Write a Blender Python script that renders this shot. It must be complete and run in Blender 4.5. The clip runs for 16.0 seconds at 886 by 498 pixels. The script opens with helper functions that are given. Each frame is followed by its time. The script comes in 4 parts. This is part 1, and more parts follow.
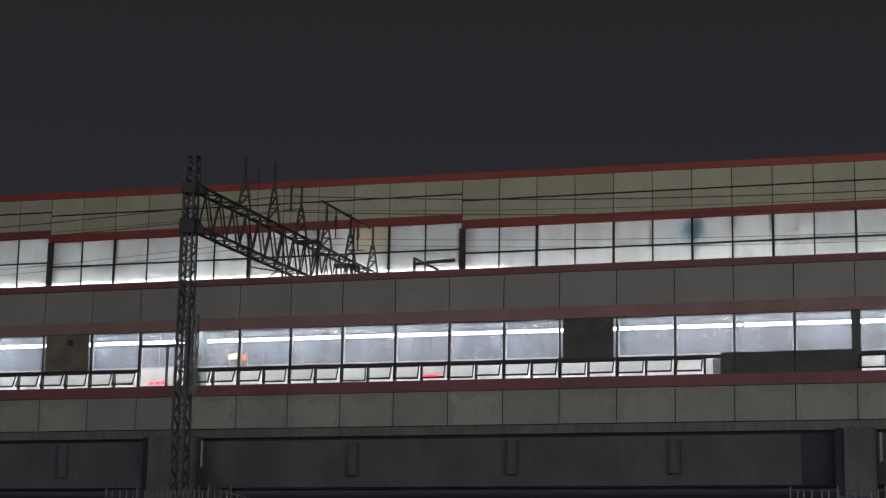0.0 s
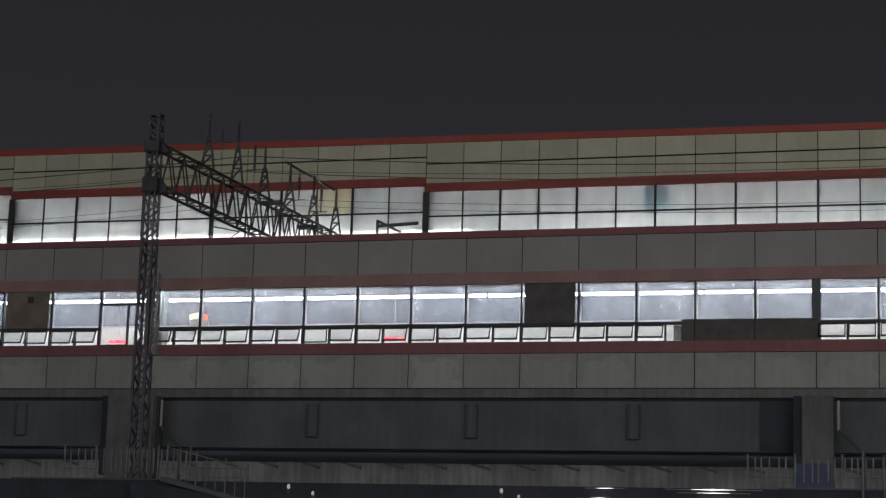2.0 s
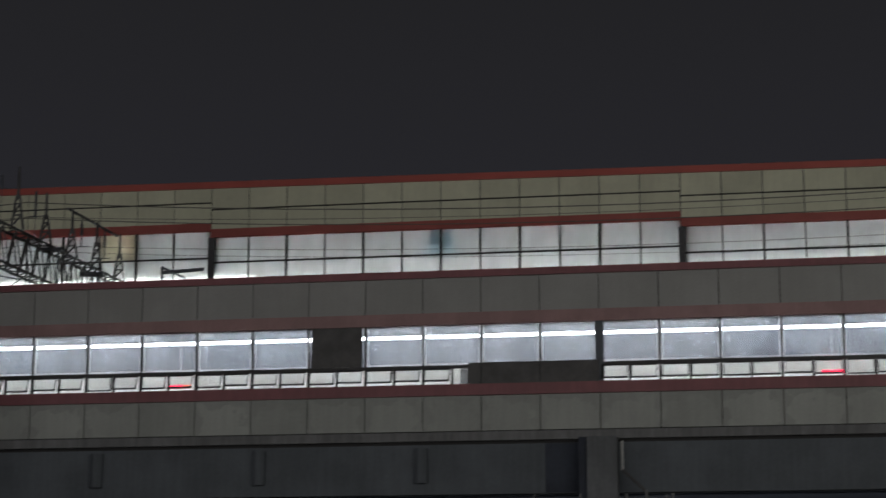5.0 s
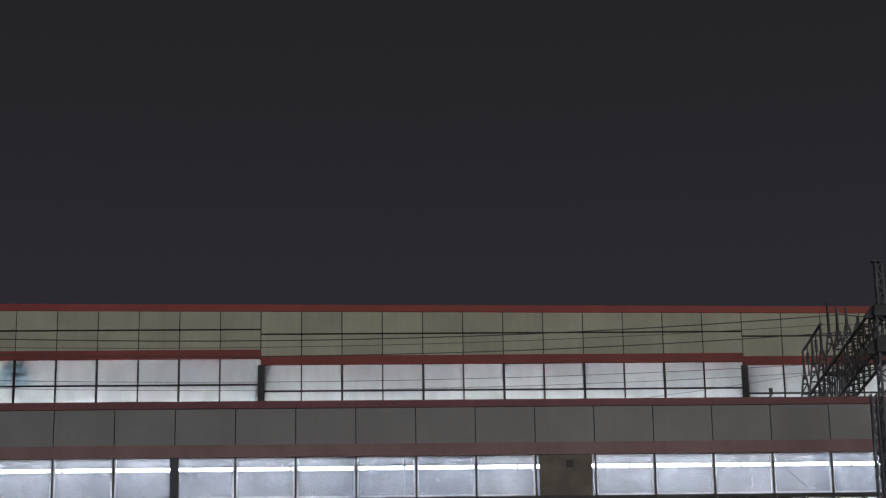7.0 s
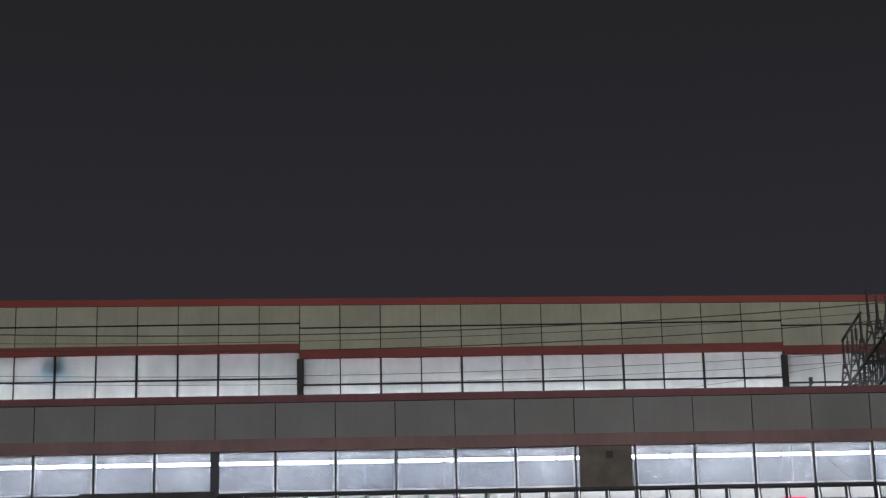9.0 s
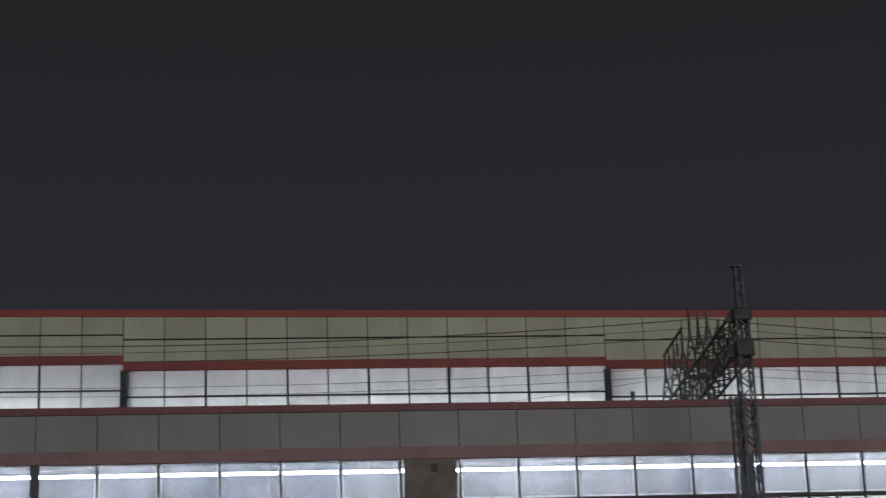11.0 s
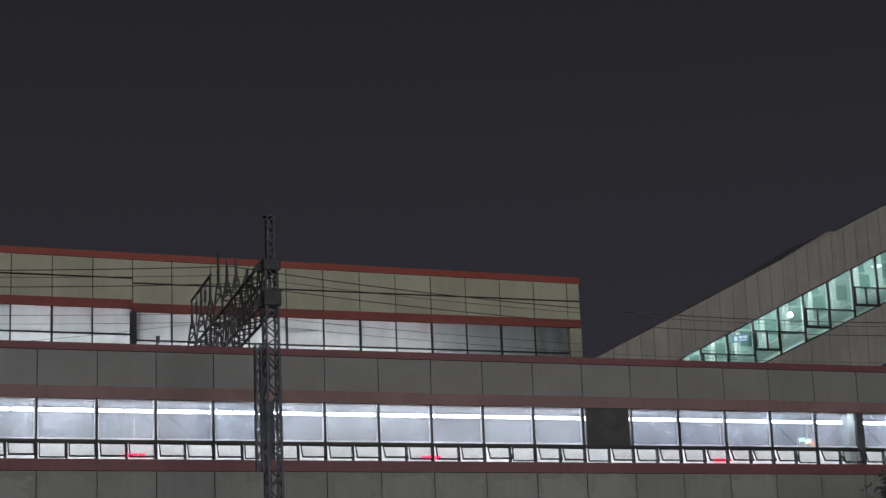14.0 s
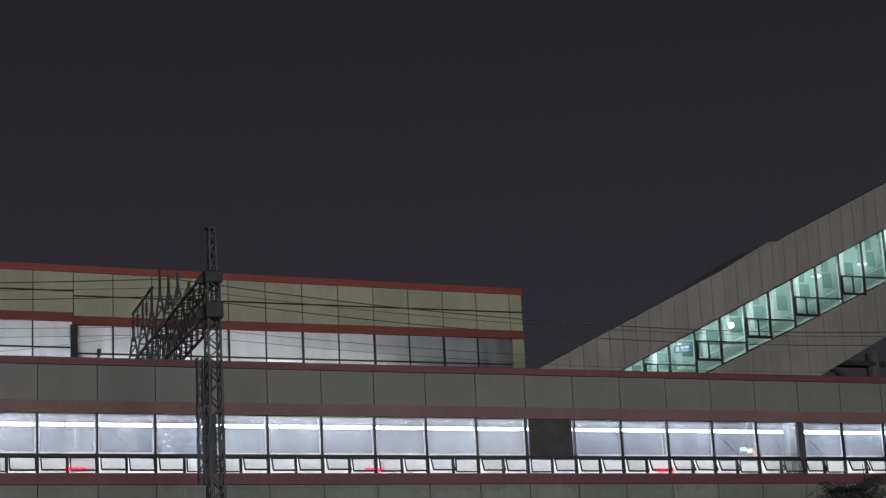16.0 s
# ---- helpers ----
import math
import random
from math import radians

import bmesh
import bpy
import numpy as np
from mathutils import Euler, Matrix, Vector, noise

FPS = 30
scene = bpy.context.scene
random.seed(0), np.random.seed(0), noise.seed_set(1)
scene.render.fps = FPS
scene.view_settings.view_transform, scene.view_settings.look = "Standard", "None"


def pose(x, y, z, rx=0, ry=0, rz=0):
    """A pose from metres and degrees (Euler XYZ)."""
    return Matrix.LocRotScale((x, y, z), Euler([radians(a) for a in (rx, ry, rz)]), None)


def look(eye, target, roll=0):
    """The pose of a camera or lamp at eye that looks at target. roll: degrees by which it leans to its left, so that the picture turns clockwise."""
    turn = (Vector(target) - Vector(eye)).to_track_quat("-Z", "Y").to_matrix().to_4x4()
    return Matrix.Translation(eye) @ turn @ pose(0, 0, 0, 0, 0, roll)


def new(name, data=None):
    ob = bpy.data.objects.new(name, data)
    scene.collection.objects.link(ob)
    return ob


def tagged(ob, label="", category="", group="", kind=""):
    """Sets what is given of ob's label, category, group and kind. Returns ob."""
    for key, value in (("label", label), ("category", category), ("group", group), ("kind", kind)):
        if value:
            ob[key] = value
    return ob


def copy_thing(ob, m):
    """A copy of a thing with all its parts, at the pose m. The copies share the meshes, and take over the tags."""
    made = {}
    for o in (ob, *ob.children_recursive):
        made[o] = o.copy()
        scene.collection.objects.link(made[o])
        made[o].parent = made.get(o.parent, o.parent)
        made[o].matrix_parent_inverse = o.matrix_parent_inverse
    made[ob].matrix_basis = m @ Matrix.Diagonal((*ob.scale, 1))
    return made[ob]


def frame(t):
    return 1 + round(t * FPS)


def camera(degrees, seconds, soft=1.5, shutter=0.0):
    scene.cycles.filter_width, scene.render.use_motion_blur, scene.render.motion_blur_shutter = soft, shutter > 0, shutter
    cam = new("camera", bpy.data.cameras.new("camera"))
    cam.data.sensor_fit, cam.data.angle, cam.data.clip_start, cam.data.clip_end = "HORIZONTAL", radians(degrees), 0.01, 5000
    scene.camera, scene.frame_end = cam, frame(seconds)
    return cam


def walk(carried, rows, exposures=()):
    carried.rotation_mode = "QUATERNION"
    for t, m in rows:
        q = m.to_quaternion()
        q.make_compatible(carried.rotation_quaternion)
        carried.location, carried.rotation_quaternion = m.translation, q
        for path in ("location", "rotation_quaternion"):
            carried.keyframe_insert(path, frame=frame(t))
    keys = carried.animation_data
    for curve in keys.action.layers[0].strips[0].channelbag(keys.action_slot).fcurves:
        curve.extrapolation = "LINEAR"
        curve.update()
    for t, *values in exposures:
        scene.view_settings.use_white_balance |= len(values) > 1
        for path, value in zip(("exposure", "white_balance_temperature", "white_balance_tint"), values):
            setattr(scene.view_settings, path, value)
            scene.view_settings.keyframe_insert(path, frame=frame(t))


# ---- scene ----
cam = camera(26.61, 16.0, 1.3, 0.35)
EYE = 1.6
# seconds, degrees turned to the right of the facade's normal, degrees up, degrees leaning right
ROWS = [
    (0.0, -17.908, 11.128, -1.006),
    (0.5, -17.642, 10.868, -1.128),
    (1.0, -17.260, 10.534, -1.319),
    (1.5, -17.000, 10.222, -1.617),
    (2.0, -16.731, 10.029, -1.692),
    (2.5, -16.399, 9.912, -1.551),
    (3.0, -16.062, 9.838, -1.059),
    (3.2, -15.841, 9.817, -0.773),
    (5.3, -7.627, 12.370, 0.199),
    (5.5, -5.654, 13.130, 0.330),
    (6.0, -1.103, 14.332, -0.168),
    (6.5, 1.866, 15.322, -0.135),
    (7.0, 3.032, 15.594, 1.034),
    (7.5, 2.586, 15.651, 1.127),
    (8.0, 1.701, 15.424, 1.144),
    (8.2, 1.448, 15.370, 1.183),
    (10.3, 4.463, 15.662, 2.109),
    (10.5, 5.133, 15.763, 2.269),
    (11.0, 7.327, 15.622, 2.177),
    (11.5, 10.238, 14.779, 1.845),
    (12.0, 13.599, 14.081, 1.459),
    (12.5, 16.688, 14.251, 1.434),
    (13.0, 19.187, 14.334, 1.652),
    (13.5, 20.894, 14.023, 2.019),
    (14.0, 21.945, 13.422, 2.396),
    (14.5, 22.652, 12.975, 2.747),
    (15.0, 23.125, 12.945, 2.947),
    (15.5, 23.505, 13.318, 2.946),
    (16.0, 23.768, 13.689, 3.003),
]
walk(cam, [(t, pose(0, 0, EYE, 0, 0, -yaw) @ pose(0, 0, 0, 90 + up, 0, 0) @ pose(0, 0, 0, 0, 0, -lean)) for t, yaw, up, lean in ROWS],
     ((0, -0.07, 6700, 11), (0.8, -0.05, 6700, 11), (1.5, -0.05, 6700, 11), (3.2, -0.07, 6600, 10), (5.3, -0.28, 6650, 9), (6.5, -0.20, 6500, 11), (7.0, 0.02, 6420, 13),
      (10.3, 0.04, 6380, 13), (11.5, 0.02, 6380, 13), (12.5, 0.02, 6380, 13), (16, 0.04, 6380, 12)))


# ---- night sky, and broad unseen fill lamps standing for street lighting behind the viewer ----
world = bpy.data.worlds.new("night")
scene.world = world
world.use_nodes = True
wn = world.node_tree.nodes
wl = world.node_tree.links
wbg = wn["Background"]
wcoord = wn.new("ShaderNodeTexCoord")
wsep = wn.new("ShaderNodeSeparateXYZ")
wramp = wn.new("ShaderNodeValToRGB")
wramp.color_ramp.elements[0].position = 0.12
wramp.color_ramp.elements[0].color = (0.0260, 0.0262, 0.0335, 1)
wramp.color_ramp.elements[1].position = 0.40
wramp.color_ramp.elements[1].color = (0.0165, 0.0166, 0.0182, 1)
wl.new(wcoord.outputs["Generated"], wsep.inputs[0])
wl.new(wsep.outputs["Z"], wramp.inputs[0])
wl.new(wramp.outputs[0], wbg.inputs[0])
wbg.inputs[1].default_value = 1.0

# Added area lamps without fixtures; they brighten the facade from out of view.
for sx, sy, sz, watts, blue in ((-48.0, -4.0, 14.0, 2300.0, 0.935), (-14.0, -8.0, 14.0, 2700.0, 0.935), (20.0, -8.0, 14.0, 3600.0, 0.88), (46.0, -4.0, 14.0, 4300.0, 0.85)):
    lamp = bpy.data.lights.new("street_fill", "AREA")
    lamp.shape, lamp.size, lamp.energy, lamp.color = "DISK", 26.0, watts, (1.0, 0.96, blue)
    new("street_fill", lamp).matrix_world = look((sx, sy, sz), (sx * 0.7, 60, 11))
# Unseen 44 m fill lamp behind the bank wall, added to brighten the far wall.
lamp = bpy.data.lights.new("underpass_fill", "AREA")
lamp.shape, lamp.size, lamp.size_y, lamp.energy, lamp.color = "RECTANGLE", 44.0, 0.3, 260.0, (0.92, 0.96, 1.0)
new("underpass_fill", lamp).matrix_world = look((-15.0, 56.5, 4.15), (-15.0, 62.0, 4.9))


# ---- materials ----
def placed(n, k):
    """Texture coordinates in metres that go on from piece to piece."""
    co = n.new("ShaderNodeTexCoord")
    info = n.new("ShaderNodeObjectInfo")
    add = n.new("ShaderNodeVectorMath")
    k.new(co.outputs["Object"], add.inputs[0])
    k.new(info.outputs["Location"], add.inputs[1])
    return add.outputs[0]


def material(name, base, rough=0.6, metal=0.0, grain=30.0, vary=0.12, stain=0.0, stain_scale=0.8, bump=0.0, piece=0.0, streak=0.0):
    """A painted, mineral or metal surface: fine grain, larger stains, run-down streaks and a tone of its own for each piece."""
    m = bpy.data.materials.new(name)
    m.use_nodes = True
    n, k = m.node_tree.nodes, m.node_tree.links
    b = n["Principled BSDF"]
    b.inputs["Roughness"].default_value = rough
    b.inputs["Metallic"].default_value = metal
    co = placed(n, k)
    fine = n.new("ShaderNodeTexNoise")
    fine.inputs["Scale"].default_value, fine.inputs["Detail"].default_value = grain, 5
    k.new(co, fine.inputs["Vector"])
    tone = n.new("ShaderNodeMapRange")
    tone.inputs[3].default_value, tone.inputs[4].default_value = 1 - vary, 1 + vary
    k.new(fine.outputs[0], tone.inputs[0])
    value = tone.outputs[0]

    def times(a, c):
        x = n.new("ShaderNodeMath")
        x.operation = "MULTIPLY"
        k.new(a, x.inputs[0])
        k.new(c, x.inputs[1])
        return x.outputs[0]

    if stain:
        big = n.new("ShaderNodeTexNoise")
        big.inputs["Scale"].default_value, big.inputs["Detail"].default_value = stain_scale, 4
        k.new(co, big.inputs["Vector"])
        r = n.new("ShaderNodeMapRange")
        r.inputs[1].default_value, r.inputs[2].default_value = 0.42, 0.62
        r.inputs[3].default_value, r.inputs[4].default_value = 1 - stain, 1.0
        k.new(big.outputs[0], r.inputs[0])
        value = times(value, r.outputs[0])
    if streak:
        mp = n.new("ShaderNodeMapping")
        mp.inputs["Scale"].default_value = (5.0, 5.0, 0.35)
        k.new(co, mp.inputs["Vector"])
        run = n.new("ShaderNodeTexNoise")
        run.inputs["Scale"].default_value, run.inputs["Detail"].default_value = 1.3, 4
        k.new(mp.outputs[0], run.inputs["Vector"])
        r = n.new("ShaderNodeMapRange")
        r.inputs[1].default_value, r.inputs[2].default_value = 0.40, 0.60
        r.inputs[3].default_value, r.inputs[4].default_value = 1 - streak, 1.0
        k.new(run.outputs[0], r.inputs[0])
        value = times(value, r.outputs[0])
    if piece:
        info = n.new("ShaderNodeObjectInfo")
        r = n.new("ShaderNodeMapRange")
        r.inputs[3].default_value, r.inputs[4].default_value = 1 - piece, 1 + piece * 0.5
        k.new(info.outputs["Random"], r.inputs[0])
        value = times(value, r.outputs[0])
    tint = n.new("ShaderNodeVectorMath")
    tint.operation = "SCALE"
    tint.inputs[0].default_value = base
    k.new(value, tint.inputs["Scale"])
    k.new(tint.outputs[0], b.inputs["Base Color"])
    if bump:
        bp = n.new("ShaderNodeBump")
        bp.inputs["Strength"].default_value, bp.inputs["Distance"].default_value = bump, 0.01
        k.new(fine.outputs[0], bp.inputs["Height"])
        k.new(bp.outputs[0], b.inputs["Normal"])
    return m


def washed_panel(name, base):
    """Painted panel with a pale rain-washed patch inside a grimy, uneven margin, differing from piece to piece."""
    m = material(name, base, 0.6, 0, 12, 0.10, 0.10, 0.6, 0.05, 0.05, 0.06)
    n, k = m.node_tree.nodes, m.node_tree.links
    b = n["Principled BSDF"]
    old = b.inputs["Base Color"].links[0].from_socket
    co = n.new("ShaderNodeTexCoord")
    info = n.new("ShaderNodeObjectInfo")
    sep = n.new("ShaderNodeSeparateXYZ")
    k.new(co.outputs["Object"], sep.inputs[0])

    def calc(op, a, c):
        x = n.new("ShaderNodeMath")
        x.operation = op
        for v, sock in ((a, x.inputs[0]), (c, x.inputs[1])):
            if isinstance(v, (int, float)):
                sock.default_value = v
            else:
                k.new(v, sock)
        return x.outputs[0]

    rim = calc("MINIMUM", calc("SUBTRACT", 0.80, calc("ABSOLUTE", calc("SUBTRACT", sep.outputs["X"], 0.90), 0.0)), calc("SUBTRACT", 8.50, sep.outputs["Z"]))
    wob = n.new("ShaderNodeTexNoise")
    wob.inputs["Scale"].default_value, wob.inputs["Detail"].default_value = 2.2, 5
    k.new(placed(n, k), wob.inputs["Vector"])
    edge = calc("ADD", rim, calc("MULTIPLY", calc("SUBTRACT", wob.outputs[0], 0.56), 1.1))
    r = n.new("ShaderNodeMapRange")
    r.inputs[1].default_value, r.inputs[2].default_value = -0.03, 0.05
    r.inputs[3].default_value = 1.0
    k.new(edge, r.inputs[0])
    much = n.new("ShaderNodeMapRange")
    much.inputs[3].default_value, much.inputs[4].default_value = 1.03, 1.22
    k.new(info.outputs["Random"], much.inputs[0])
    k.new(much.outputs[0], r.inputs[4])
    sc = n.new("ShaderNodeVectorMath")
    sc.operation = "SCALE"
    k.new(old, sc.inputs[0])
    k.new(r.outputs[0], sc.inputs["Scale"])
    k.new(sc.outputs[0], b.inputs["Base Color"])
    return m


def glow(name, colour, strength):
    m = bpy.data.materials.new(name)
    m.use_nodes = True
    n, k = m.node_tree.nodes, m.node_tree.links
    n.remove(n["Principled BSDF"])
    e = n.new("ShaderNodeEmission")
    e.inputs[0].default_value, e.inputs[1].default_value = (*colour, 1), strength
    k.new(e.outputs[0], n["Material Output"].inputs[0])
    return m


def pane_glass(name, colour, clear, gloss=0.04, milk=1.0, streaks=0.25):
    """Glass: part clear, part milky with dust, and a weak reflection."""
    m = bpy.data.materials.new(name)
    m.use_nodes = True
    n, k = m.node_tree.nodes, m.node_tree.links
    n.remove(n["Principled BSDF"])
    see = n.new("ShaderNodeBsdfTransparent")
    see.inputs[0].default_value = (*colour, 1)
    milky = n.new("ShaderNodeBsdfTranslucent")
    co = placed(n, k)
    mp = n.new("ShaderNodeMapping")
    mp.inputs["Scale"].default_value = (1.6, 1.0, 0.6)
    mp.inputs["Rotation"].default_value = (0, 0.5, 0)
    dirt = n.new("ShaderNodeTexNoise")
    dirt.inputs["Scale"].default_value, dirt.inputs["Detail"].default_value = 1.1, 6
    k.new(co, mp.inputs[0])
    k.new(mp.outputs[0], dirt.inputs["Vector"])
    r = n.new("ShaderNodeMapRange")
    r.inputs[1].default_value, r.inputs[2].default_value = 0.35, 0.65
    r.inputs[3].default_value, r.inputs[4].default_value = milk * (1 - streaks), milk
    k.new(dirt.outputs[0], r.inputs[0])
    sc = n.new("ShaderNodeVectorMath")
    sc.operation = "SCALE"
    sc.inputs[0].default_value = colour
    info = n.new("ShaderNodeObjectInfo")
    own = n.new("ShaderNodeMapRange")
    own.inputs[3].default_value, own.inputs[4].default_value = 0.90, 1.0
    k.new(info.outputs["Random"], own.inputs[0])
    both = n.new("ShaderNodeMath")
    both.operation = "MULTIPLY"
    k.new(r.outputs[0], both.inputs[0])
    k.new(own.outputs[0], both.inputs[1])
    k.new(both.outputs[0], sc.inputs["Scale"])
    k.new(sc.outputs[0], milky.inputs[0])
    a = n.new("ShaderNodeMixShader")
    a.inputs[0].default_value = 1 - clear
    k.new(see.outputs[0], a.inputs[1])
    k.new(milky.outputs[0], a.inputs[2])
    gl = n.new("ShaderNodeBsdfGlossy")
    gl.inputs["Roughness"].default_value = 0.05
    c = n.new("ShaderNodeMixShader")
    c.inputs[0].default_value = gloss
    k.new(a.outputs[0], c.inputs[1])
    k.new(gl.outputs[0], c.inputs[2])
    k.new(c.outputs[0], n["Material Output"].inputs[0])
    return m


M_CREAM = material("cream_metal_panel", (0.695, 0.712, 0.560), 0.45, 0, 6, 0.07, 0.10, 0.7, 0.0, 0.10, 0.04)
M_GREY_PANEL = material("grey_panel", (0.305, 0.314, 0.318), 0.55, 0, 14, 0.10, 0.09, 0.7, 0.05, 0.06, 0.03)
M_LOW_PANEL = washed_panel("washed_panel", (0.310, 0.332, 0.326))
M_RED_ROOF = material("orange_red_trim", (0.50, 0.098, 0.080), 0.45, 0, 10, 0.06, 0.12, 0.6)
M_HEAD = material("red_head_trim", (0.40, 0.092, 0.080), 0.5, 0, 10, 0.06, 0.15, 0.6)
M_RED = material("dark_red_trim", (0.240, 0.080, 0.098), 0.5, 0, 10, 0.06, 0.15, 0.6, 0, 0, 0.1)
# Red paled to pink: the windows' glow on the lintel is in this colour.
M_LINTEL = material("glow_tinted_lintel", (0.34, 0.210, 0.218), 0.6, 0, 10, 0.08, 0.15, 0.9, 0, 0, 0.05)
M_BLACK = material("black_joint_shadow", (0.012, 0.012, 0.014), 0.7)
M_DARK_FRAME = material("dark_bronze_frame", (0.030, 0.030, 0.034), 0.45, 0.3, 20, 0.1)
M_WHITE_FRAME = material("white_inner_frame", (0.72, 0.72, 0.72), 0.4, 0, 20, 0.05)
M_SLAB = material("concrete_slab", (0.20, 0.208, 0.222), 0.85, 0, 9, 0.15, 0.2, 0.7, 0.3, 0, 0.2)
M_GIRDER = material("weathered_concrete", (0.120, 0.138, 0.163), 0.85, 0, 9, 0.15, 0.2, 0.5, 0.3, 0, 0.08)
M_PILLAR = material("dark_grey_pillar", (0.075, 0.078, 0.09), 0.6, 0, 10, 0.1, 0.15, 0.8)
M_PIER = material("pier_concrete", (0.165, 0.178, 0.198), 0.85, 0, 7, 0.2, 0.25, 0.9, 0.3, 0, 0.15)
M_STEEL = material("galvanised_steel", (0.115, 0.125, 0.15), 0.6, 0.3, 18, 0.2, 0.3, 2.0)
M_CLAMP = material("dark_clamp_steel", (0.075, 0.08, 0.092), 0.65, 0.2, 18, 0.2, 0.3, 2.0)
# Steel copy for girder and posts, with the light on them in its colour.
M_BEAM = material("lit_galvanised_steel", (0.125, 0.128, 0.135), 0.55, 0.3, 18, 0.25, 0.45, 1.6)
M_WIRE = material("old_wire", (0.13, 0.13, 0.12), 0.7, 0.1)
# Corridor brightness put into colour: dim upper wall, bright white lower face.
M_ROOM = material("dimmed_room_wall", (0.215, 0.235, 0.272), 0.7, 0, 4, 0.06, 0.15, 0.6, 0, 0, 0.16)
M_BRIGHT_WHITE = material("bright_gloss_white", (0.87, 0.87, 0.875), 0.4, 0, 4, 0.04, 0.08, 0.8)
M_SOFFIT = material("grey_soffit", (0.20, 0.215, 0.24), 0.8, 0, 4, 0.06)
M_COLUMN = material("pale_green_column", (0.36, 0.44, 0.42), 0.5, 0, 6, 0.06, 0.1, 0.8)
M_CEIL = material("white_ceiling", (0.75, 0.77, 0.80), 0.8, 0, 4, 0.04)
M_FLOOR = material("room_floor", (0.35, 0.34, 0.33), 0.5, 0, 8, 0.1)
M_BLIND_BROWN = material("brown_blind_panel", (0.20, 0.178, 0.145), 0.6, 0, 14, 0.15, 0.3, 1.5)
M_BLIND_DARK = material("dark_blind_panel", (0.085, 0.086, 0.092), 0.6, 0, 14, 0.2, 0.3, 1.5)
M_GROUND = material("asphalt", (0.05, 0.05, 0.052), 0.9, 0, 20, 0.25, 0.3, 0.15, 0.4)
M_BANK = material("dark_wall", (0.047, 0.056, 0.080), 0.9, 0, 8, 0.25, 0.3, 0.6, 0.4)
M_FAR = material("lit_concrete", (0.30, 0.30, 0.31), 0.85, 0, 6, 0.15, 0.3, 0.7, 0.2, 0, 0.25)
M_TUBE = glow("fluorescent_tube", (0.93, 0.97, 1.0), 20.5)
M_TUBE_UP = glow("platform_tube", (1.0, 0.99, 0.975), 72.0)
M_STRIP_UP = glow("low_strip_tube", (1.0, 0.98, 0.94), 24.0)
# Extra streaks in this glass imitate mottled reflections, over its thin dust.
G_LOW = pane_glass("window_glass", (0.93, 0.96, 1.0), 0.80, 0.03, 0.85, 0.55)
G_HOP = pane_glass("frosted_sash_glass", (0.98, 1.0, 0.985), 0.85, 0.03, 0.97)
G_DIM = pane_glass("greyed_sash_glass", (0.42, 0.44, 0.45), 0.6, 0.03, 0.6)
G_UNLIT = pane_glass("unlit_hall_glass", (0.84, 0.86, 0.90), 0.14, 0.03, 0.95, 0.4)
G_PVC = pane_glass("white_plastic_frame", (1.0, 1.0, 1.0), 0.0, 0.03, 0.97, 0.05)
G_WARM = pane_glass("beige_lined_glass", (0.90, 0.875, 0.74), 0.05, 0.03, 0.85, 0.1)
G_UP = pane_glass("frosted_platform_glass", (0.93, 0.962, 0.972), 0.12, 0.03, 0.95, 0.12)


# ---- mesh helpers ----
def box(bm, x0, x1, y0, y1, z0, z1):
    v = [bm.verts.new((x, y, z)) for x in (x0, x1) for y in (y0, y1) for z in (z0, z1)]
    for f in ((0, 1, 3, 2), (4, 6, 7, 5), (0, 4, 5, 1), (2, 3, 7, 6), (0, 2, 6, 4), (1, 5, 7, 3)):
        bm.faces.new([v[i] for i in f])


def bar(bm, a, b, w, sides=4, w2=None):
    """A prism from a to b."""
    a, b = Vector(a), Vector(b)
    d = (b - a).normalized()
    s = d.cross(Vector((0, 0, 1)) if abs(d.z) < 0.9 else Vector((1, 0, 0))).normalized()
    u = d.cross(s)
    rings = []
    for p, r in ((a, w / 2), (b, (w2 or w) / 2)):
        k = r * (1.414 if sides == 4 else 1)
        rings.append([bm.verts.new(p + k * (math.cos(q) * s + math.sin(q) * u)) for q in [(i + 0.5) * 2 * math.pi / sides for i in range(sides)]])
    for i in range(sides):
        j = (i + 1) % sides
        bm.faces.new((rings[0][i], rings[0][j], rings[1][j], rings[1][i]))
    bm.faces.new(rings[0][::-1])
    bm.faces.new(rings[1])


def mesh_of(name, bm, mat):
    bmesh.ops.recalc_face_normals(bm, faces=bm.faces)
    me = bpy.data.meshes.new(name)
    bm.to_mesh(me)
    bm.free()
    me.materials.append(mat)
    return me


def part(name, bm, mat, parent=None, label=""):
    ob = new(name, mesh_of(name, bm, mat))
    ob.parent = parent
    if label:
        ob["label"] = label
    return ob


def boxed(name, mat, parent, *dims, label=""):
    bm = bmesh.new()
    box(bm, *dims)
    return part(name, bm, mat, parent, label)


def shared(name, me, parent, loc):
    ob = new(name, me)
    ob.parent = parent
    ob.location = loc
    return ob


def thing(name, label, category, group="", kind="", at=(0, 0, 0)):
    e = new(name)
    e.location = at
    return tagged(e, label, category, group, kind)


# ---- the plan ----
YL, YU = 56.0, 70.0          # front facade, platform hall behind the tracks
MOD = 1.8094                   # bay of the front windows


def lx(i):
    return -14.242 + MOD * i


UMOD = 1.5443


def ux(u):
    return UMOD * (u - 14.143)


I0, I1 = -19, 40
XA, XB = lx(I0), lx(I1)
HX0, HX1 = ux(-24), 34.34    # platform hall


def roof(x):
    return 18.67 - 0.0085 * x


# ---- ground ----
ground = boxed("ground", M_GROUND, None, -900, 900, -300, 1500, -0.5, 0.0)
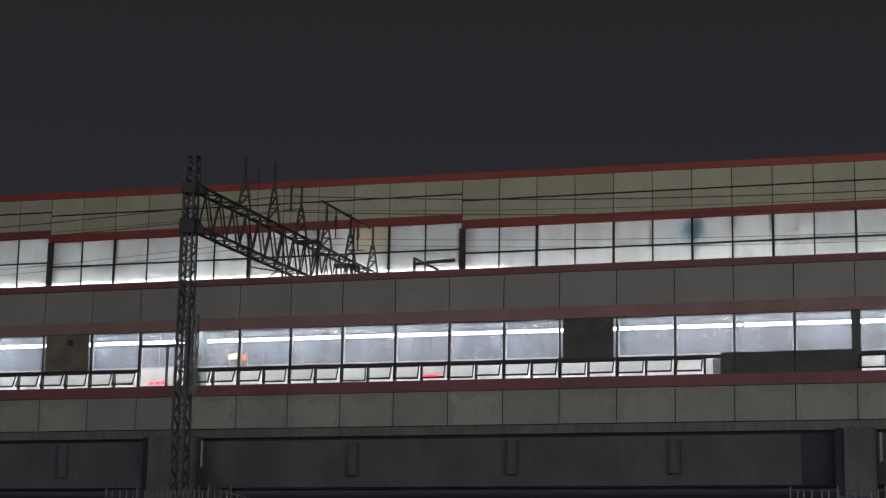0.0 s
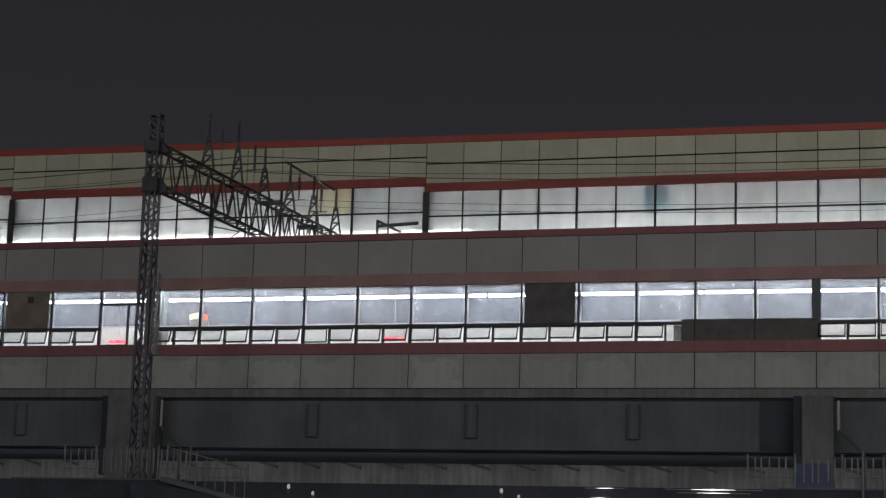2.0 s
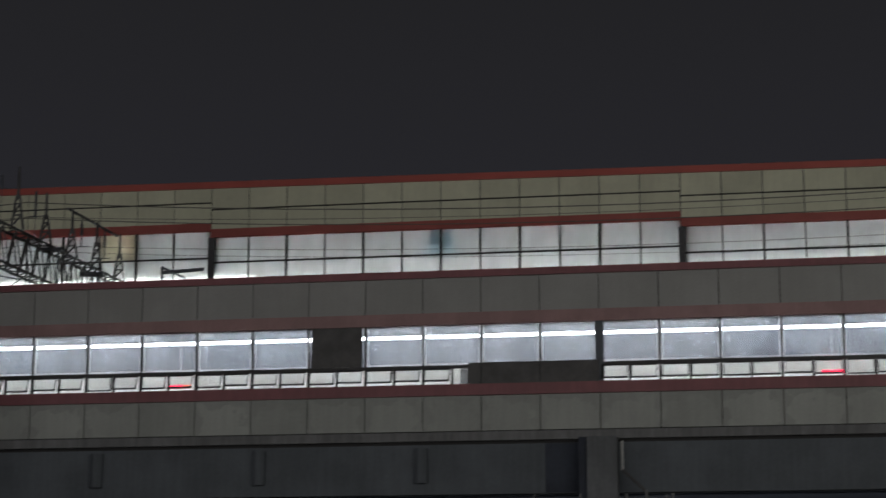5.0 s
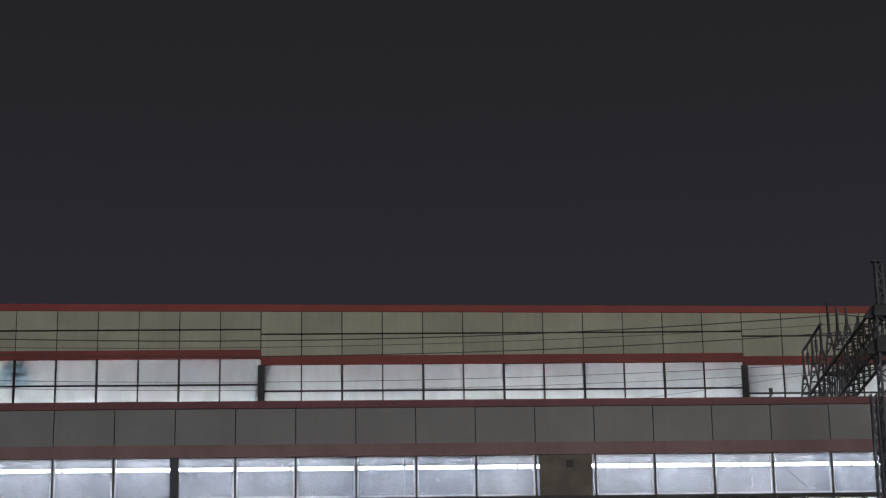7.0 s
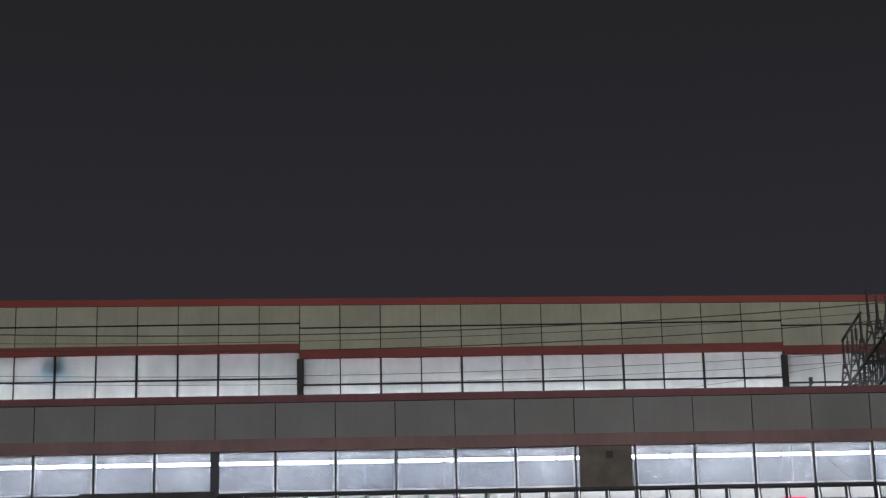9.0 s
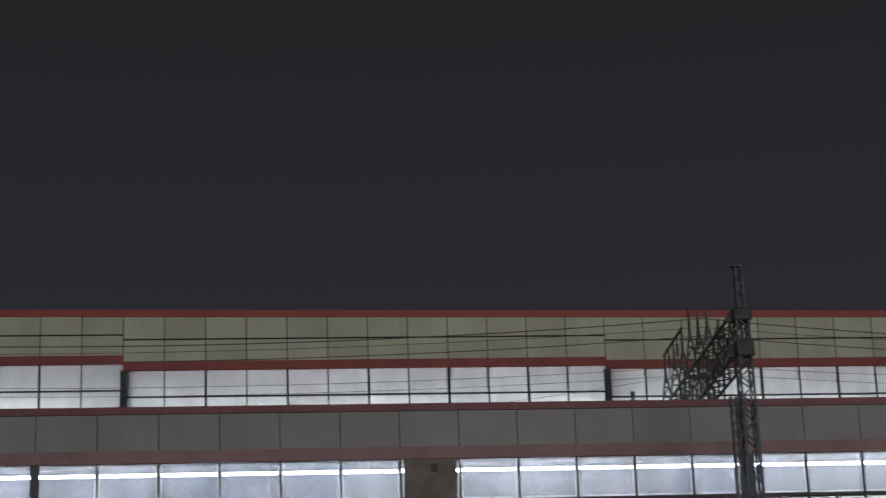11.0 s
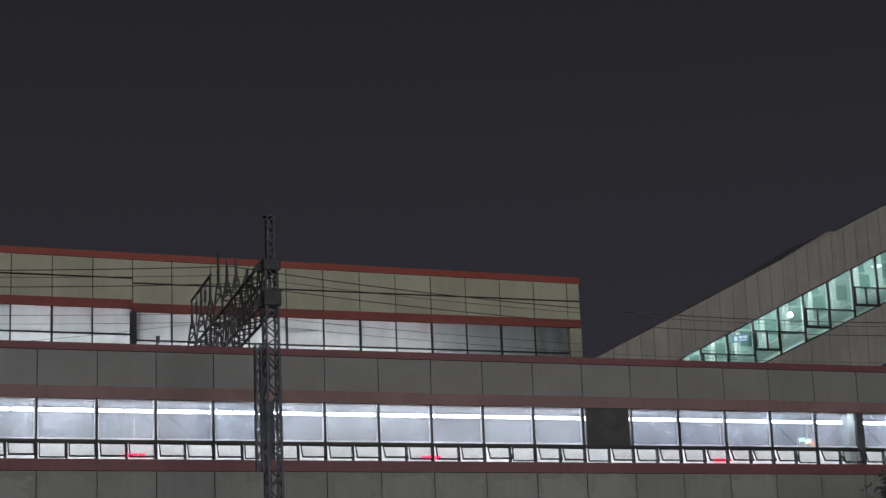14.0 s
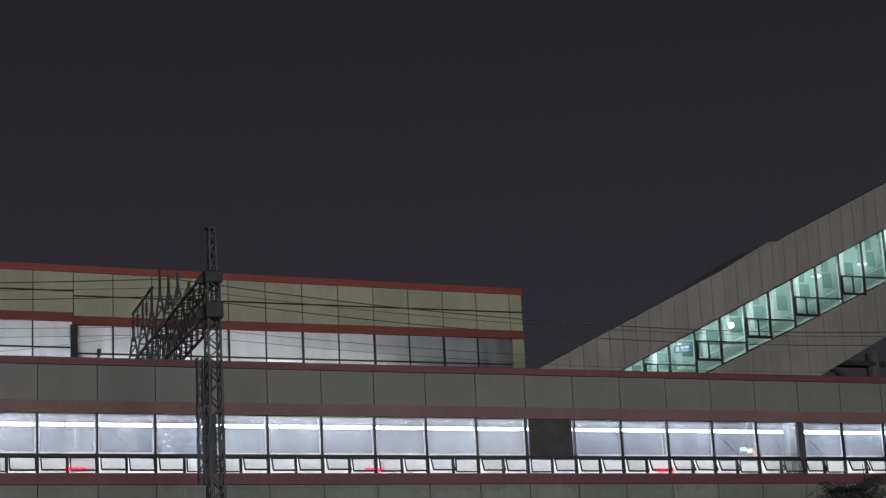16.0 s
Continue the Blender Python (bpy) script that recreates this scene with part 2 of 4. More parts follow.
tagged(ground, "dark asphalt ground at night", "ground", kind="structure")

# ---- front facade ----
front = tagged(new("wall_front"), "grey panelled station wall with dark red bands", "wall", kind="structure")
boxed("backing", M_BLACK, front, XA, XB, YL + 0.07, YL + 0.3, 10.85, 12.30)
boxed("backing", M_BLACK, front, XA, XB, YL + 0.07, YL + 0.3, 7.35, 8.75)
boxed("coping", M_RED, front, XA, XB, YL - 0.10, YL + 0.45, 12.26, 12.48, label="dark red metal coping")
boxed("lintel", M_LINTEL, front, XA, XB, YL - 0.03, YL + 0.35, 10.79, 11.165, label="red lintel band, paled for the window glow")
boxed("sill", M_RED, front, XA, XB, YL - 0.08, YL + 0.35, 8.60, 8.945, label="dark red sill band")
boxed("slab_edge", M_SLAB, front, XA, XB, YL - 0.05, YL + 0.4, 7.22, 7.49, label="grey concrete slab edge")
# Black strip colours in the shadow line under the slab edge.
boxed("shadow_gap", M_BLACK, front, XA, XB, YL + 0.10, YL + 0.4, 7.10, 7.22)
boxed("girder", M_GIRDER, front, XA, XB, YL - 0.12, YL + 0.6, 5.60, 7.10, label="weathered concrete edge girder")

# ---- windows of the front facade ----
BLIND = {-10: M_BLIND_BROWN, 0: M_BLIND_DARK, 11: M_BLIND_BROWN, 23: M_BLIND_DARK, 35: M_BLIND_BROWN}
PILLAR = {-7, 5, 17, 29}
DOORLIKE = {-8}
SHUT = {(-4, 0), (9, 0), (13, 0), (16, 1), (17, 0), (21, 1), (23, 0), (27, 1), (29, 1)}
COVERED = {(2, 1), (3, 0), (3, 1), (4, 0), (4, 1)}
rng = random.Random(4)


def sash_mesh():
    """An outward-hung sash: a dark frame, hinged along its top edge at the origin."""
    bm = bmesh.new()
    w, h = 0.40, 0.47
    for a, b, c, d in ((-w, w, -0.04, 0.0), (-w, w, -h, -h + 0.04), (-w, -w + 0.035, -h + 0.04, -0.04), (w - 0.035, w, -h + 0.04, -0.04)):
        box(bm, a, b, -0.02, 0.02, c, d)
    return mesh_of("sash_frame", bm, M_DARK_FRAME)


def plain_mesh(name, mat, *dims):
    bm = bmesh.new()
    box(bm, *dims)
    return mesh_of(name, bm, mat)


SASH = sash_mesh()
SASH_GLASS = plain_mesh("sash_pane", G_HOP, -0.365, 0.365, -0.005, 0.005, -0.43, -0.04)
PANE = plain_mesh("pane", G_LOW, -0.878, 0.878, 0.09, 0.10, 9.55, 10.79)
bmf = bmesh.new()
for a, b, c, d in ((-0.880, -0.825, 9.546, 10.79), (0.825, 0.880, 9.546, 10.79), (-0.825, 0.825, 9.546, 9.615), (-0.825, 0.825, 10.76, 10.79)):
    box(bmf, a, b, 0.13, 0.17, c, d)
INNER = mesh_of("inner_frame", bmf, G_PVC)
bmf = bmesh.new()
box(bmf, -0.9047, 0.9047, 0.02, 0.16, 9.450, 9.545)
box(bmf, -0.03, 0.03, 0.03, 0.15, 8.945, 9.45)
box(bmf, -0.9047, -0.880, 0.03, 0.16, 9.545, 10.79)
box(bmf, 0.880, 0.9047, 0.03, 0.16, 9.545, 10.79)
box(bmf, -0.9047, -0.865, 0.03, 0.15, 8.945, 9.45)
box(bmf, 0.865, 0.9047, 0.03, 0.15, 8.945, 9.45)
OUTER = mesh_of("window_frame", bmf, M_DARK_FRAME)
bmf = bmesh.new()
for a, b, c, d in ((-0.9, -0.862, 8.945, 10.79), (0.862, 0.9, 8.945, 10.79), (-0.862, 0.862, 8.945, 8.975)):
    box(bmf, a, b, 0.03, 0.16, c, d)
DOOR_FRAME = mesh_of("window_frame", bmf, M_DARK_FRAME)
BLIND_MESH = {m: plain_mesh("blind_panel", m, -0.80, 0.80, 0.04, 0.10, 9.555, 10.79) for m in (M_BLIND_BROWN, M_BLIND_DARK)}
COVER = plain_mesh("cover_panel", M_BLIND_DARK, -0.45, 0.45, -0.03, 0.03, 8.95, 9.60)
count = 0
for i in range(I0, I1):
    count += 1
    xc = lx(i + 0.5)
    win = tagged(new("window_%d" % count), "", "window", kind="structure")
    win.location = (xc, YL, 0)
    shared("window_frame", OUTER if i not in DOORLIKE else DOOR_FRAME, win, (0, 0, 0))
    if i in BLIND:
        shared("blind_panel", BLIND_MESH[BLIND[i]], win, (0, 0, 0))["label"] = "brown blanked panel" if BLIND[i] is M_BLIND_BROWN else "dark blanked panel"
        if BLIND[i] is M_BLIND_BROWN:
            boxed("vent", M_DARK_FRAME, win, 0.02, 0.22, 0.0, 0.04, 10.40, 10.62, label="small dark vent")
        win["label"] = "blanked window bay over outward-hung frosted sashes"
    else:
        shared("pane", PANE, win, (0, 0, 0))
        shared("inner_frame", INNER, win, (0, 0, 0))["label"] = "white inner frame"
        win["label"] = "lit window bay over outward-hung frosted sashes"
    if i in DOORLIKE:
        boxed("transom", M_DARK_FRAME, win, -0.85, 0.85, 0.02, 0.12, 10.28, 10.35)
        boxed("mullion", M_DARK_FRAME, win, 0.10, 0.15, 0.02, 0.12, 8.95, 10.28)
        boxed("low_pane", G_HOP, win, -0.86, 0.86, 0.05, 0.06, 8.95, 9.55, label="frosted lower pane")
        continue
    for s in (0, 1):
        x = -0.44 + 0.88 * s
        if (i, s) in COVERED:
            if (i, s) == (2, 1):
                boxed("sash_pane", G_HOP, win, 0.04, 0.26, -0.005, 0.005, 8.96, 9.42)
                boxed("grimy_pane", G_DIM, win, 0.26, 0.50, -0.005, 0.005, 8.96, 9.42, label="grey half-covered pane")
                boxed("cover_panel", M_BLIND_DARK, win, 0.50, 0.89, -0.03, 0.03, 8.95, 9.60, label="dark cover panel")
                continue
            shared("cover_panel", COVER, win, (x, 0.0, 0))["label"] = "dark cover panel"
            continue
        lean = 6.0 if (i, s) in SHUT else rng.uniform(17, 30)
        fr = shared("sash_frame", SASH, win, (x, 0.0, 9.445))
        fr.rotation_euler = (-radians(lean), 0, 0)
        shared("sash_pane", SASH_GLASS, fr, (0, 0, 0))
for i in PILLAR:
    boxed("window_pillar", M_GIRDER, front, lx(i) - 0.13, lx(i) + 0.13, YL + 0.0, YL + 0.2, 8.945, 10.79)

# ---- corridor behind the front windows ----
room = tagged(new("wall_corridor"), "corridor wall behind the front windows, dimmed above and brightened below", "wall", kind="structure")
# The tone changes where the view passes from panes to sashes, to brighten the sashes.
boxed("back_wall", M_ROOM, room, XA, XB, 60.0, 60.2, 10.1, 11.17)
boxed("dado", M_BRIGHT_WHITE, room, XA, XB, 59.97, 60.2, 7.5, 10.1, label="pale lower wall face, added to brighten the sashes")
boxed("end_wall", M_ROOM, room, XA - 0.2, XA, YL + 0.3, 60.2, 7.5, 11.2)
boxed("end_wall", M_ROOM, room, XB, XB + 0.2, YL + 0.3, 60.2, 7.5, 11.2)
tagged(boxed("floor", M_FLOOR, None, XA, XB, YL + 0.3, 60.0, 7.36, 7.5), "grey corridor floor", "floor", kind="structure")
# The ceiling's dimness above the tubes is set by its grey colour.
tagged(boxed("ceiling", M_SOFFIT, None, XA, XB, YL + 0.35, 60.0, 11.12, 11.175), "corridor ceiling in a darkened grey", "ceiling", kind="structure")


def tube_lamp(at, length, mat):
    e = thing("fluorescent_lamp", "white fluorescent batten lamp under the ceiling", "lamp", "corridor lamps", at=at)
    boxed("housing", M_SOFFIT, e, -length / 2, length / 2, -0.03, 0.05, 0.05, 0.062)
    bm = bmesh.new()
    bar(bm, (-length / 2 + 0.02, 0, 0), (length / 2 - 0.02, 0, 0), 0.10, 8)
    part("tube", bm, mat, e)
    return e


TUBE_Y, TUBE_Z = 59.2, 10.93
first = tube_lamp((XA + 1.8, TUBE_Y, TUBE_Z), 3.55, M_TUBE)
for k in range(1, 29):
    copy_thing(first, Matrix.Translation((XA + 1.8 + 3.6 * k, TUBE_Y, TUBE_Z)))

# Added lamp row out of view above the lintel; it brightens sashes and lower wall.
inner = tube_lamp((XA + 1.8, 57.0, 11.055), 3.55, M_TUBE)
inner["label"], inner["group"] = "added fill batten lamp, unseen above the windows", "window-side corridor lamps"
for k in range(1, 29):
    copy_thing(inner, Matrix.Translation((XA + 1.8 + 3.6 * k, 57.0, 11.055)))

# ---- deck over the corridor, tracks ----
deck = boxed("floor_deck", M_SLAB, None, XA, XB, YL + 0.35, 82.0, 11.18, 11.5)
tagged(deck, "concrete track deck behind the parapet", "floor", kind="structure")
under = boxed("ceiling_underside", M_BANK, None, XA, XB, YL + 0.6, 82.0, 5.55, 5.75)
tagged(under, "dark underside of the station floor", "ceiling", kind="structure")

# ---- platform hall ----
hall = tagged(new("wall_hall"), "platform hall wall of cream panels over frosted windows", "wall", kind="structure")
STEPS = [(-24, -12, 17.65, 16.24), (-12, 0, 17.45, 16.04), (0, 12, 17.20, 15.86), (12, 24, 16.95, 15.60), (24, 36, 16.82, 15.38)]


def slant(bm, x0, x1, y0, y1, z0, za, zb):
    """A box whose top runs from za at x0 to zb at x1, and whose foot may slope with z0 a pair."""
    zs = z0 if isinstance(z0, tuple) else (z0, z0)
    v = [bm.verts.new(p) for p in ((x0, y0, zs[0]), (x1, y0, zs[1]), (x1, y1, zs[1]), (x0, y1, zs[0]), (x0, y0, za), (x1, y0, zb), (x1, y1, zb), (x0, y1, za))]
    for f in ((3, 2, 1, 0), (4, 5, 6, 7), (0, 1, 5, 4), (1, 2, 6, 5), (2, 3, 7, 6), (3, 0, 4, 7)):
        bm.faces.new([v[i] for i in f])


bm = bmesh.new()
slant(bm, HX0, HX1, YU - 0.10, YU + 0.5, (roof(HX0), roof(HX1)), roof(HX0) + 0.26, roof(HX1) + 0.26)
part("roof_trim", bm, M_RED_ROOF, hall, "orange-red roof edge trim")
bm = bmesh.new()
slant(bm, HX0, HX1, YU + 0.5, 82.0, (roof(HX0), roof(HX1)), roof(HX0) + 0.2, roof(HX1) + 0.2)
tagged(part("ceiling_hall", bm, M_CEIL), "white hall roof underside", "ceiling", kind="structure")
boxed("back_wall", M_CEIL, hall, HX0, HX1, 76.0, 76.2, 11.5, 18.2)
boxed("end_wall", M_CREAM, hall, HX1 - 0.2, HX1, YU + 0.1, 76.0, 11.5, roof(HX1))
boxed("end_wall", M_CREAM, hall, HX0, HX0 + 0.2, YU + 0.1, 76.0, 11.5, roof(HX0))
UPANE = None
wcount = 0
for b, (u0, u1, head, midz) in enumerate(STEPS):
    x0, x1 = ux(u0), ux(u1)
    xe = x1 if u1 < 36 else HX1
    bm = bmesh.new()
    box(bm, x0, xe, YU - 0.06, YU + 0.3, head - 0.34, head)
    part("head_trim", bm, M_HEAD, hall, "red trim over the windows")
    bm = bmesh.new()
    slant(bm, x0, xe, YU + 0.05, YU + 0.25, head, roof(x0), roof(xe))
    part("backing", bm, M_BLACK, hall)
    boxed("window_pillar", M_PILLAR, hall, x0 - 0.10, x0 + 0.15, YU + 0.0, YU + 0.3, 11.5, head - 0.34)
    boxed("inner_column", M_COLUMN, hall, x0 + 0.05, x0 + 0.36, YU + 0.32, YU + 0.7, 11.5, 17.2)
    boxed("dado", M_GREY_PANEL, hall, x0, xe, YU + 0.02, YU + 0.2, 11.5, 13.0)
    if u0 == -12:
        for u in range(-10, 0, 2):
            boxed("inner_column", M_COLUMN, hall, ux(u) - 0.02, ux(u) + 0.20, YU + 0.30, YU + 0.45, 11.5, 17.0)
    joint = head + {-12: 0.83, 12: 0.86}.get(u0, 0.80)
    edges = [ux(u) for u in range(u0, u1 + 1)] + ([HX1] if u1 == 36 else [])
    for xa, xb in zip(edges, edges[1:]):
        bm = bmesh.new()
        box(bm, xa + 0.018, xb - 0.018, YU, YU + 0.05, head + 0.004, joint - 0.032)
        part("panel", bm, M_CREAM, hall)
        bm = bmesh.new()
        slant(bm, xa + 0.018, xb - 0.018, YU, YU + 0.05, joint + 0.032, roof(xa) - 0.004, roof(xb) - 0.004)
        part("panel", bm, M_CREAM, hall)
    top = head - 0.34
    pane = plain_mesh("pane", G_UP, -UMOD / 2 + 0.03, UMOD / 2 - 0.03, 0.07, 0.085, 13.0, top)
    thick = plain_mesh("mullion", M_DARK_FRAME, -0.042, 0.042, 0.0, 0.16, 13.0, top)
    thin = plain_mesh("mullion", M_DARK_FRAME, -0.024, 0.024, 0.03, 0.13, 13.0, top)
    rail = plain_mesh("transom", M_DARK_FRAME, -UMOD / 2, UMOD / 2, 0.02, 0.10, midz - 0.032, midz + 0.032)
    for u in range(u0, u1):
        wcount += 1
        win = tagged(new("window_%d" % (count + wcount)), "frosted hall window with dark mullions, lit from inside", "window", kind="structure")
        win.location = (ux(u + 0.5), YU, 0)
        # Darker glass imitates the missing lamplight at the hall's end.
        if u == 35:
            boxed("dim_pane", G_UNLIT, win, -UMOD / 2 + 0.03, UMOD / 2 - 0.03, 0.07, 0.085, 13.0, top, label="pane toned down for the unlit hall end")
        elif u == -3:
            boxed("pane", G_UP, win, -UMOD / 2 + 0.03, UMOD / 2 - 0.03, 0.07, 0.085, 13.0, midz)
            boxed("lined_pane", G_WARM, win, -UMOD / 2 + 0.03, UMOD / 2 - 0.03, 0.07, 0.085, midz, top, label="beige lined pane")
        else:
            shared("pane", pane, win, (0, 0, 0))
        shared("transom", rail, win, (0, 0, 0))
        if u > u0:
            shared("mullion", thin if (u - u0) % 2 else thick, win, (-UMOD / 2, 0, 0))
boxed("end_panel", M_CREAM, hall, ux(36) + 0.05, HX1, YU, YU + 0.09, 11.5, 16.45)

up = tube_lamp((ux(-23), YU + 0.85, 14.6), 2.9, M_TUBE_UP)
up["label"], up["group"] = "white fluorescent batten lamp inside the hall", "hall lamps"
for k in range(1, 29):
    copy_thing(up, Matrix.Translation((ux(-23) + 3.0 * k, YU + 0.85, 14.6)))

low = tube_lamp((ux(-23), YU + 0.2, 15.20), 2.9, M_STRIP_UP)
low["label"], low["group"] = "white strip lamp close behind the hall glass", "hall strip lamps"
for k in range(1, 13):
    copy_thing(low, Matrix.Translation((ux(-23) + 3.0 * k, YU + 0.2, 15.20)))
for x, w in ((38.76, 0.5), (-27.14, 0.38)):
    boxed("column", M_COLUMN, room, x - w / 2, x + w / 2, 57.2, 57.6, 7.5, 11.0, label="pale green corridor column")

M_RAIL = material("pale_rail_paint", (0.215, 0.225, 0.235), 0.5, 0.2, 20, 0.15, 0.3, 3.0)
M_WHITE_PIPE = material("white_plastic_pipe", (0.42, 0.43, 0.44), 0.5, 0, 12, 0.08, 0.15, 2.0)
M_ESC = material("grey_metal_cladding", (0.54, 0.53, 0.505), 0.5, 0, 10, 0.06, 0.12, 0.6, 0, 0.08, 0.10)
M_TEAL_WALL = material("pale_green_wall", (0.50, 0.62, 0.60), 0.5, 0, 5, 0.12, 0.30, 0.7)
M_TEAL_CEIL = material("pale_green_ceiling", (0.64, 0.75, 0.72), 0.6, 0, 5, 0.08, 0.15, 0.7)
M_BLUE = material("dull_blue_board", (0.06, 0.09, 0.19), 0.6, 0, 8, 0.1, 0.2, 1.5)
M_NIGHT = material("dark_far_glass", (0.22, 0.32, 0.31), 0.15, 0, 8, 0.1)
M_BALUSTRADE = material("steel_balustrade", (0.58, 0.66, 0.64), 0.4, 0.1, 8, 0.1)
G_TEAL = pane_glass("teal_plate", (0.70, 0.84, 0.90), 0.6, 0.03, 0.9, 0.3)
G_LOUVRE = pane_glass("blue_grey_louvre", (0.42, 0.50, 0.55), 0.4, 0.03, 0.6, 0.2)
M_LEAF = material("leaf", (0.12, 0.138, 0.128), 0.6, 0, 8, 0.25, 0.2, 0.9)
M_BARK = material("bark", (0.07, 0.055, 0.04), 0.9, 0, 14, 0.3, 0.3, 3.0, 0.5)
M_HOT = glow("gleam_glow", (1.0, 0.99, 0.95), 1.5)
M_DIM = glow("dot_glow", (0.95, 0.98, 1.0), 0.33)
M_SIGN = glow("lit_blue_sign", (0.30, 0.46, 0.80), 0.6)
M_SIGN_MARK = glow("lit_white_marks", (0.85, 0.93, 1.0), 1.0)
M_GREEN_TUBE = glow("stair_tube", (0.93, 1.0, 0.97), 62.0)
M_OVAL = glow("oval_lamp_glass", (0.90, 1.0, 0.97), 3.0)
M_GREEN_BULB = glow("stair_bulb", (0.86, 1.0, 0.95), 25.0)
M_LED_RED = glow("red_led", (1.0, 0.03, 0.09), 3.6)
M_LED_ORANGE = glow("orange_led", (1.0, 0.20, 0.10), 2.4)
M_LED_GREEN = glow("green_led", (0.55, 1.0, 0.75), 2.0)
M_LED_YELLOW = glow("yellow_led", (0.92, 1.0, 0.62), 2.0)
G_STAIR = pane_glass("stair_glass", (0.88, 0.98, 0.955), 0.93, 0.05, 0.7)


# ---- under the station ----
bank = tagged(boxed("wall_bank", M_BANK, None, -120, 120, 51.0, 51.5, 0, 4.26), "dark retaining wall below the station", "wall", kind="structure")
tagged(boxed("ground_terrace", M_GROUND, None, -120, 120, 51.5, 90, 0, 4.05), "dark gravel terrace under the station", "ground", kind="structure")
bmw = bmesh.new()
box(bmw, XA, XB, 62.0, 62.4, 4.0, 5.55)
far_wall = tagged(part("wall_under", bmw, M_FAR), "pale concrete wall under the deck", "wall", kind="structure")
# Slanted bars stand in for the underside beams' shadows along the wall.
for k in range(24):
    bm = bmesh.new()
    bar(bm, (-36 + 1.55 * k, 61.95, 5.55), (-35.3 + 1.55 * k, 61.9, 5.36), 0.09)
    part("bracket", bm, M_GIRDER, far_wall)
for rx in (-31.26, -20.94, -15.71, -10.63):
    bm = bmesh.new()
    bar(bm, (rx, YL - 0.14, 5.95), (rx, YL - 0.14, 7.0), 0.42, 10)
    part("rib", bm, M_GIRDER, front)
# Dark box painted in for the shade of a recess next to the pier.
boxed("dark_plate", M_BANK, front, -6.85, -5.65, YL - 0.15, YL - 0.12, 5.62, 7.09, label="flat dark box standing for a shaded recess in the girder")


def pier(x0, x1):
    e = thing("pier", "weathered concrete pier with a drain pipe", "pier", "station piers", "structure", ((x0 + x1) / 2, 55.4, 4.05))
    w = (x1 - x0) / 2
    bm = bmesh.new()
    box(bm, -w, w, -0.25, 0.35, 0, 3.16)
    bmesh.ops.bevel(bm, geom=[g for g in bm.edges if abs(g.verts[0].co.z - g.verts[1].co.z) > 1], offset=0.05, segments=2, affect="EDGES")
    part("shaft", bm, M_PIER, e)
    # Darker box along the left of the shaft.
    bm = bmesh.new()
    box(bm, -w - 0.25, -w, -0.1, 0.35, 0.6, 3.16)
    part("side_fin", bm, M_BANK, e)
    bm = bmesh.new()
    bar(bm, (w + 0.14, -0.05, 2.15), (w + 0.14, -0.05, 3.02), 0.09, 8)
    part("drain_pipe", bm, M_WHITE_PIPE, e, "white plastic drain pipe")
    bm = bmesh.new()
    bar(bm, (w + 0.14, -0.05, 2.17), (w + 0.85, -0.05, 1.50), 0.10, 8)
    bar(bm, (w + 0.85, -0.05, 1.52), (w + 0.85, -0.05, 0.0), 0.10, 8)
    part("lower_pipe", bm, M_BLIND_DARK, e, "dark lower drain pipe")
    return e


pier(-5.55, -4.65)
pier(-27.80, -26.09)


def fence(x0, x1, base, height, label):
    e = thing("fence", label, "fence", "bank fences", at=(x0, 51.25, base))
    n = max(2, round((x1 - x0) / 1.15) + 1)
    step = (x1 - x0) / (n - 1)
    for k in range(n):
        bm = bmesh.new()
        bar(bm, (k * step, 0, 0), (k * step, 0, height), 0.055, 6)
        part("post", bm, M_RAIL, e)
    for z in (0.34, height - 0.12):
        bm = bmesh.new()
        bar(bm, (0, 0, z), (x1 - x0, 0, z), 0.014)
        part("rail", bm, M_STEEL, e)
    r = random.Random(int(x0 * 10))
    x = 0.2
    while x < x1 - x0 - 0.1:
        bm = bmesh.new()
        bar(bm, (x, 0.01, 0.22), (x, 0.01, height - 0.10), 0.034)
        part("picket", bm, M_RAIL, e)
        x += r.choice((0.16, 0.18, 0.22, 0.26))
    return e


fence(-27.14, -23.02, 4.26, 1.05, "pale steel picket fence on the retaining wall")
fence(-6.60, -2.83, 4.26, 0.98, "pale steel picket fence beside a pier")
fence(-22.82, -21.17, 4.05, 0.72, "low pale picket fence on the bank")
ramp = tagged(new("ground_ramp"), "dark concrete ramp falling away from the fence", "ramp", kind="structure")
bm = bmesh.new()
slant(bm, -23.6, -20.9, 50.5, 50.95, (4.22, 3.60), 4.36, 3.74)
part("coping", bm, M_GIRDER, ramp)
bm = bmesh.new()
slant(bm, -24.6, -19.7, 50.6, 50.95, 0.0, 4.20, 3.62)
part("ramp_wall", bm, M_BANK, ramp)
for k in range(9):
    x = -23.5 + 0.31 * k
    bm = bmesh.new()
    z = 4.36 - 0.23 * (x + 23.6)
    bar(bm, (x, 50.7, z - 0.06), (x, 50.7, z + (1.0 if k % 3 == 0 else 0.86)), 0.05 if k % 3 == 0 else 0.032, 6)
    part("rail_post", bm, M_RAIL, ramp)
bm = bmesh.new()
bar(bm, (-23.5, 50.7, 5.22), (-21.0, 50.7, 4.64), 0.03, 6)
part("handrail", bm, M_RAIL, ramp)
for k in range(7):
    x = -2.98 + 0.07 * k
    z = 4.32 - 0.14 * k
    bm = bmesh.new()
    bar(bm, (x, 51.0, z - 0.3), (x, 51.0, z + 0.9), 0.034, 6)
    part("rail_post", bm, M_RAIL, ramp)
bm = bmesh.new()
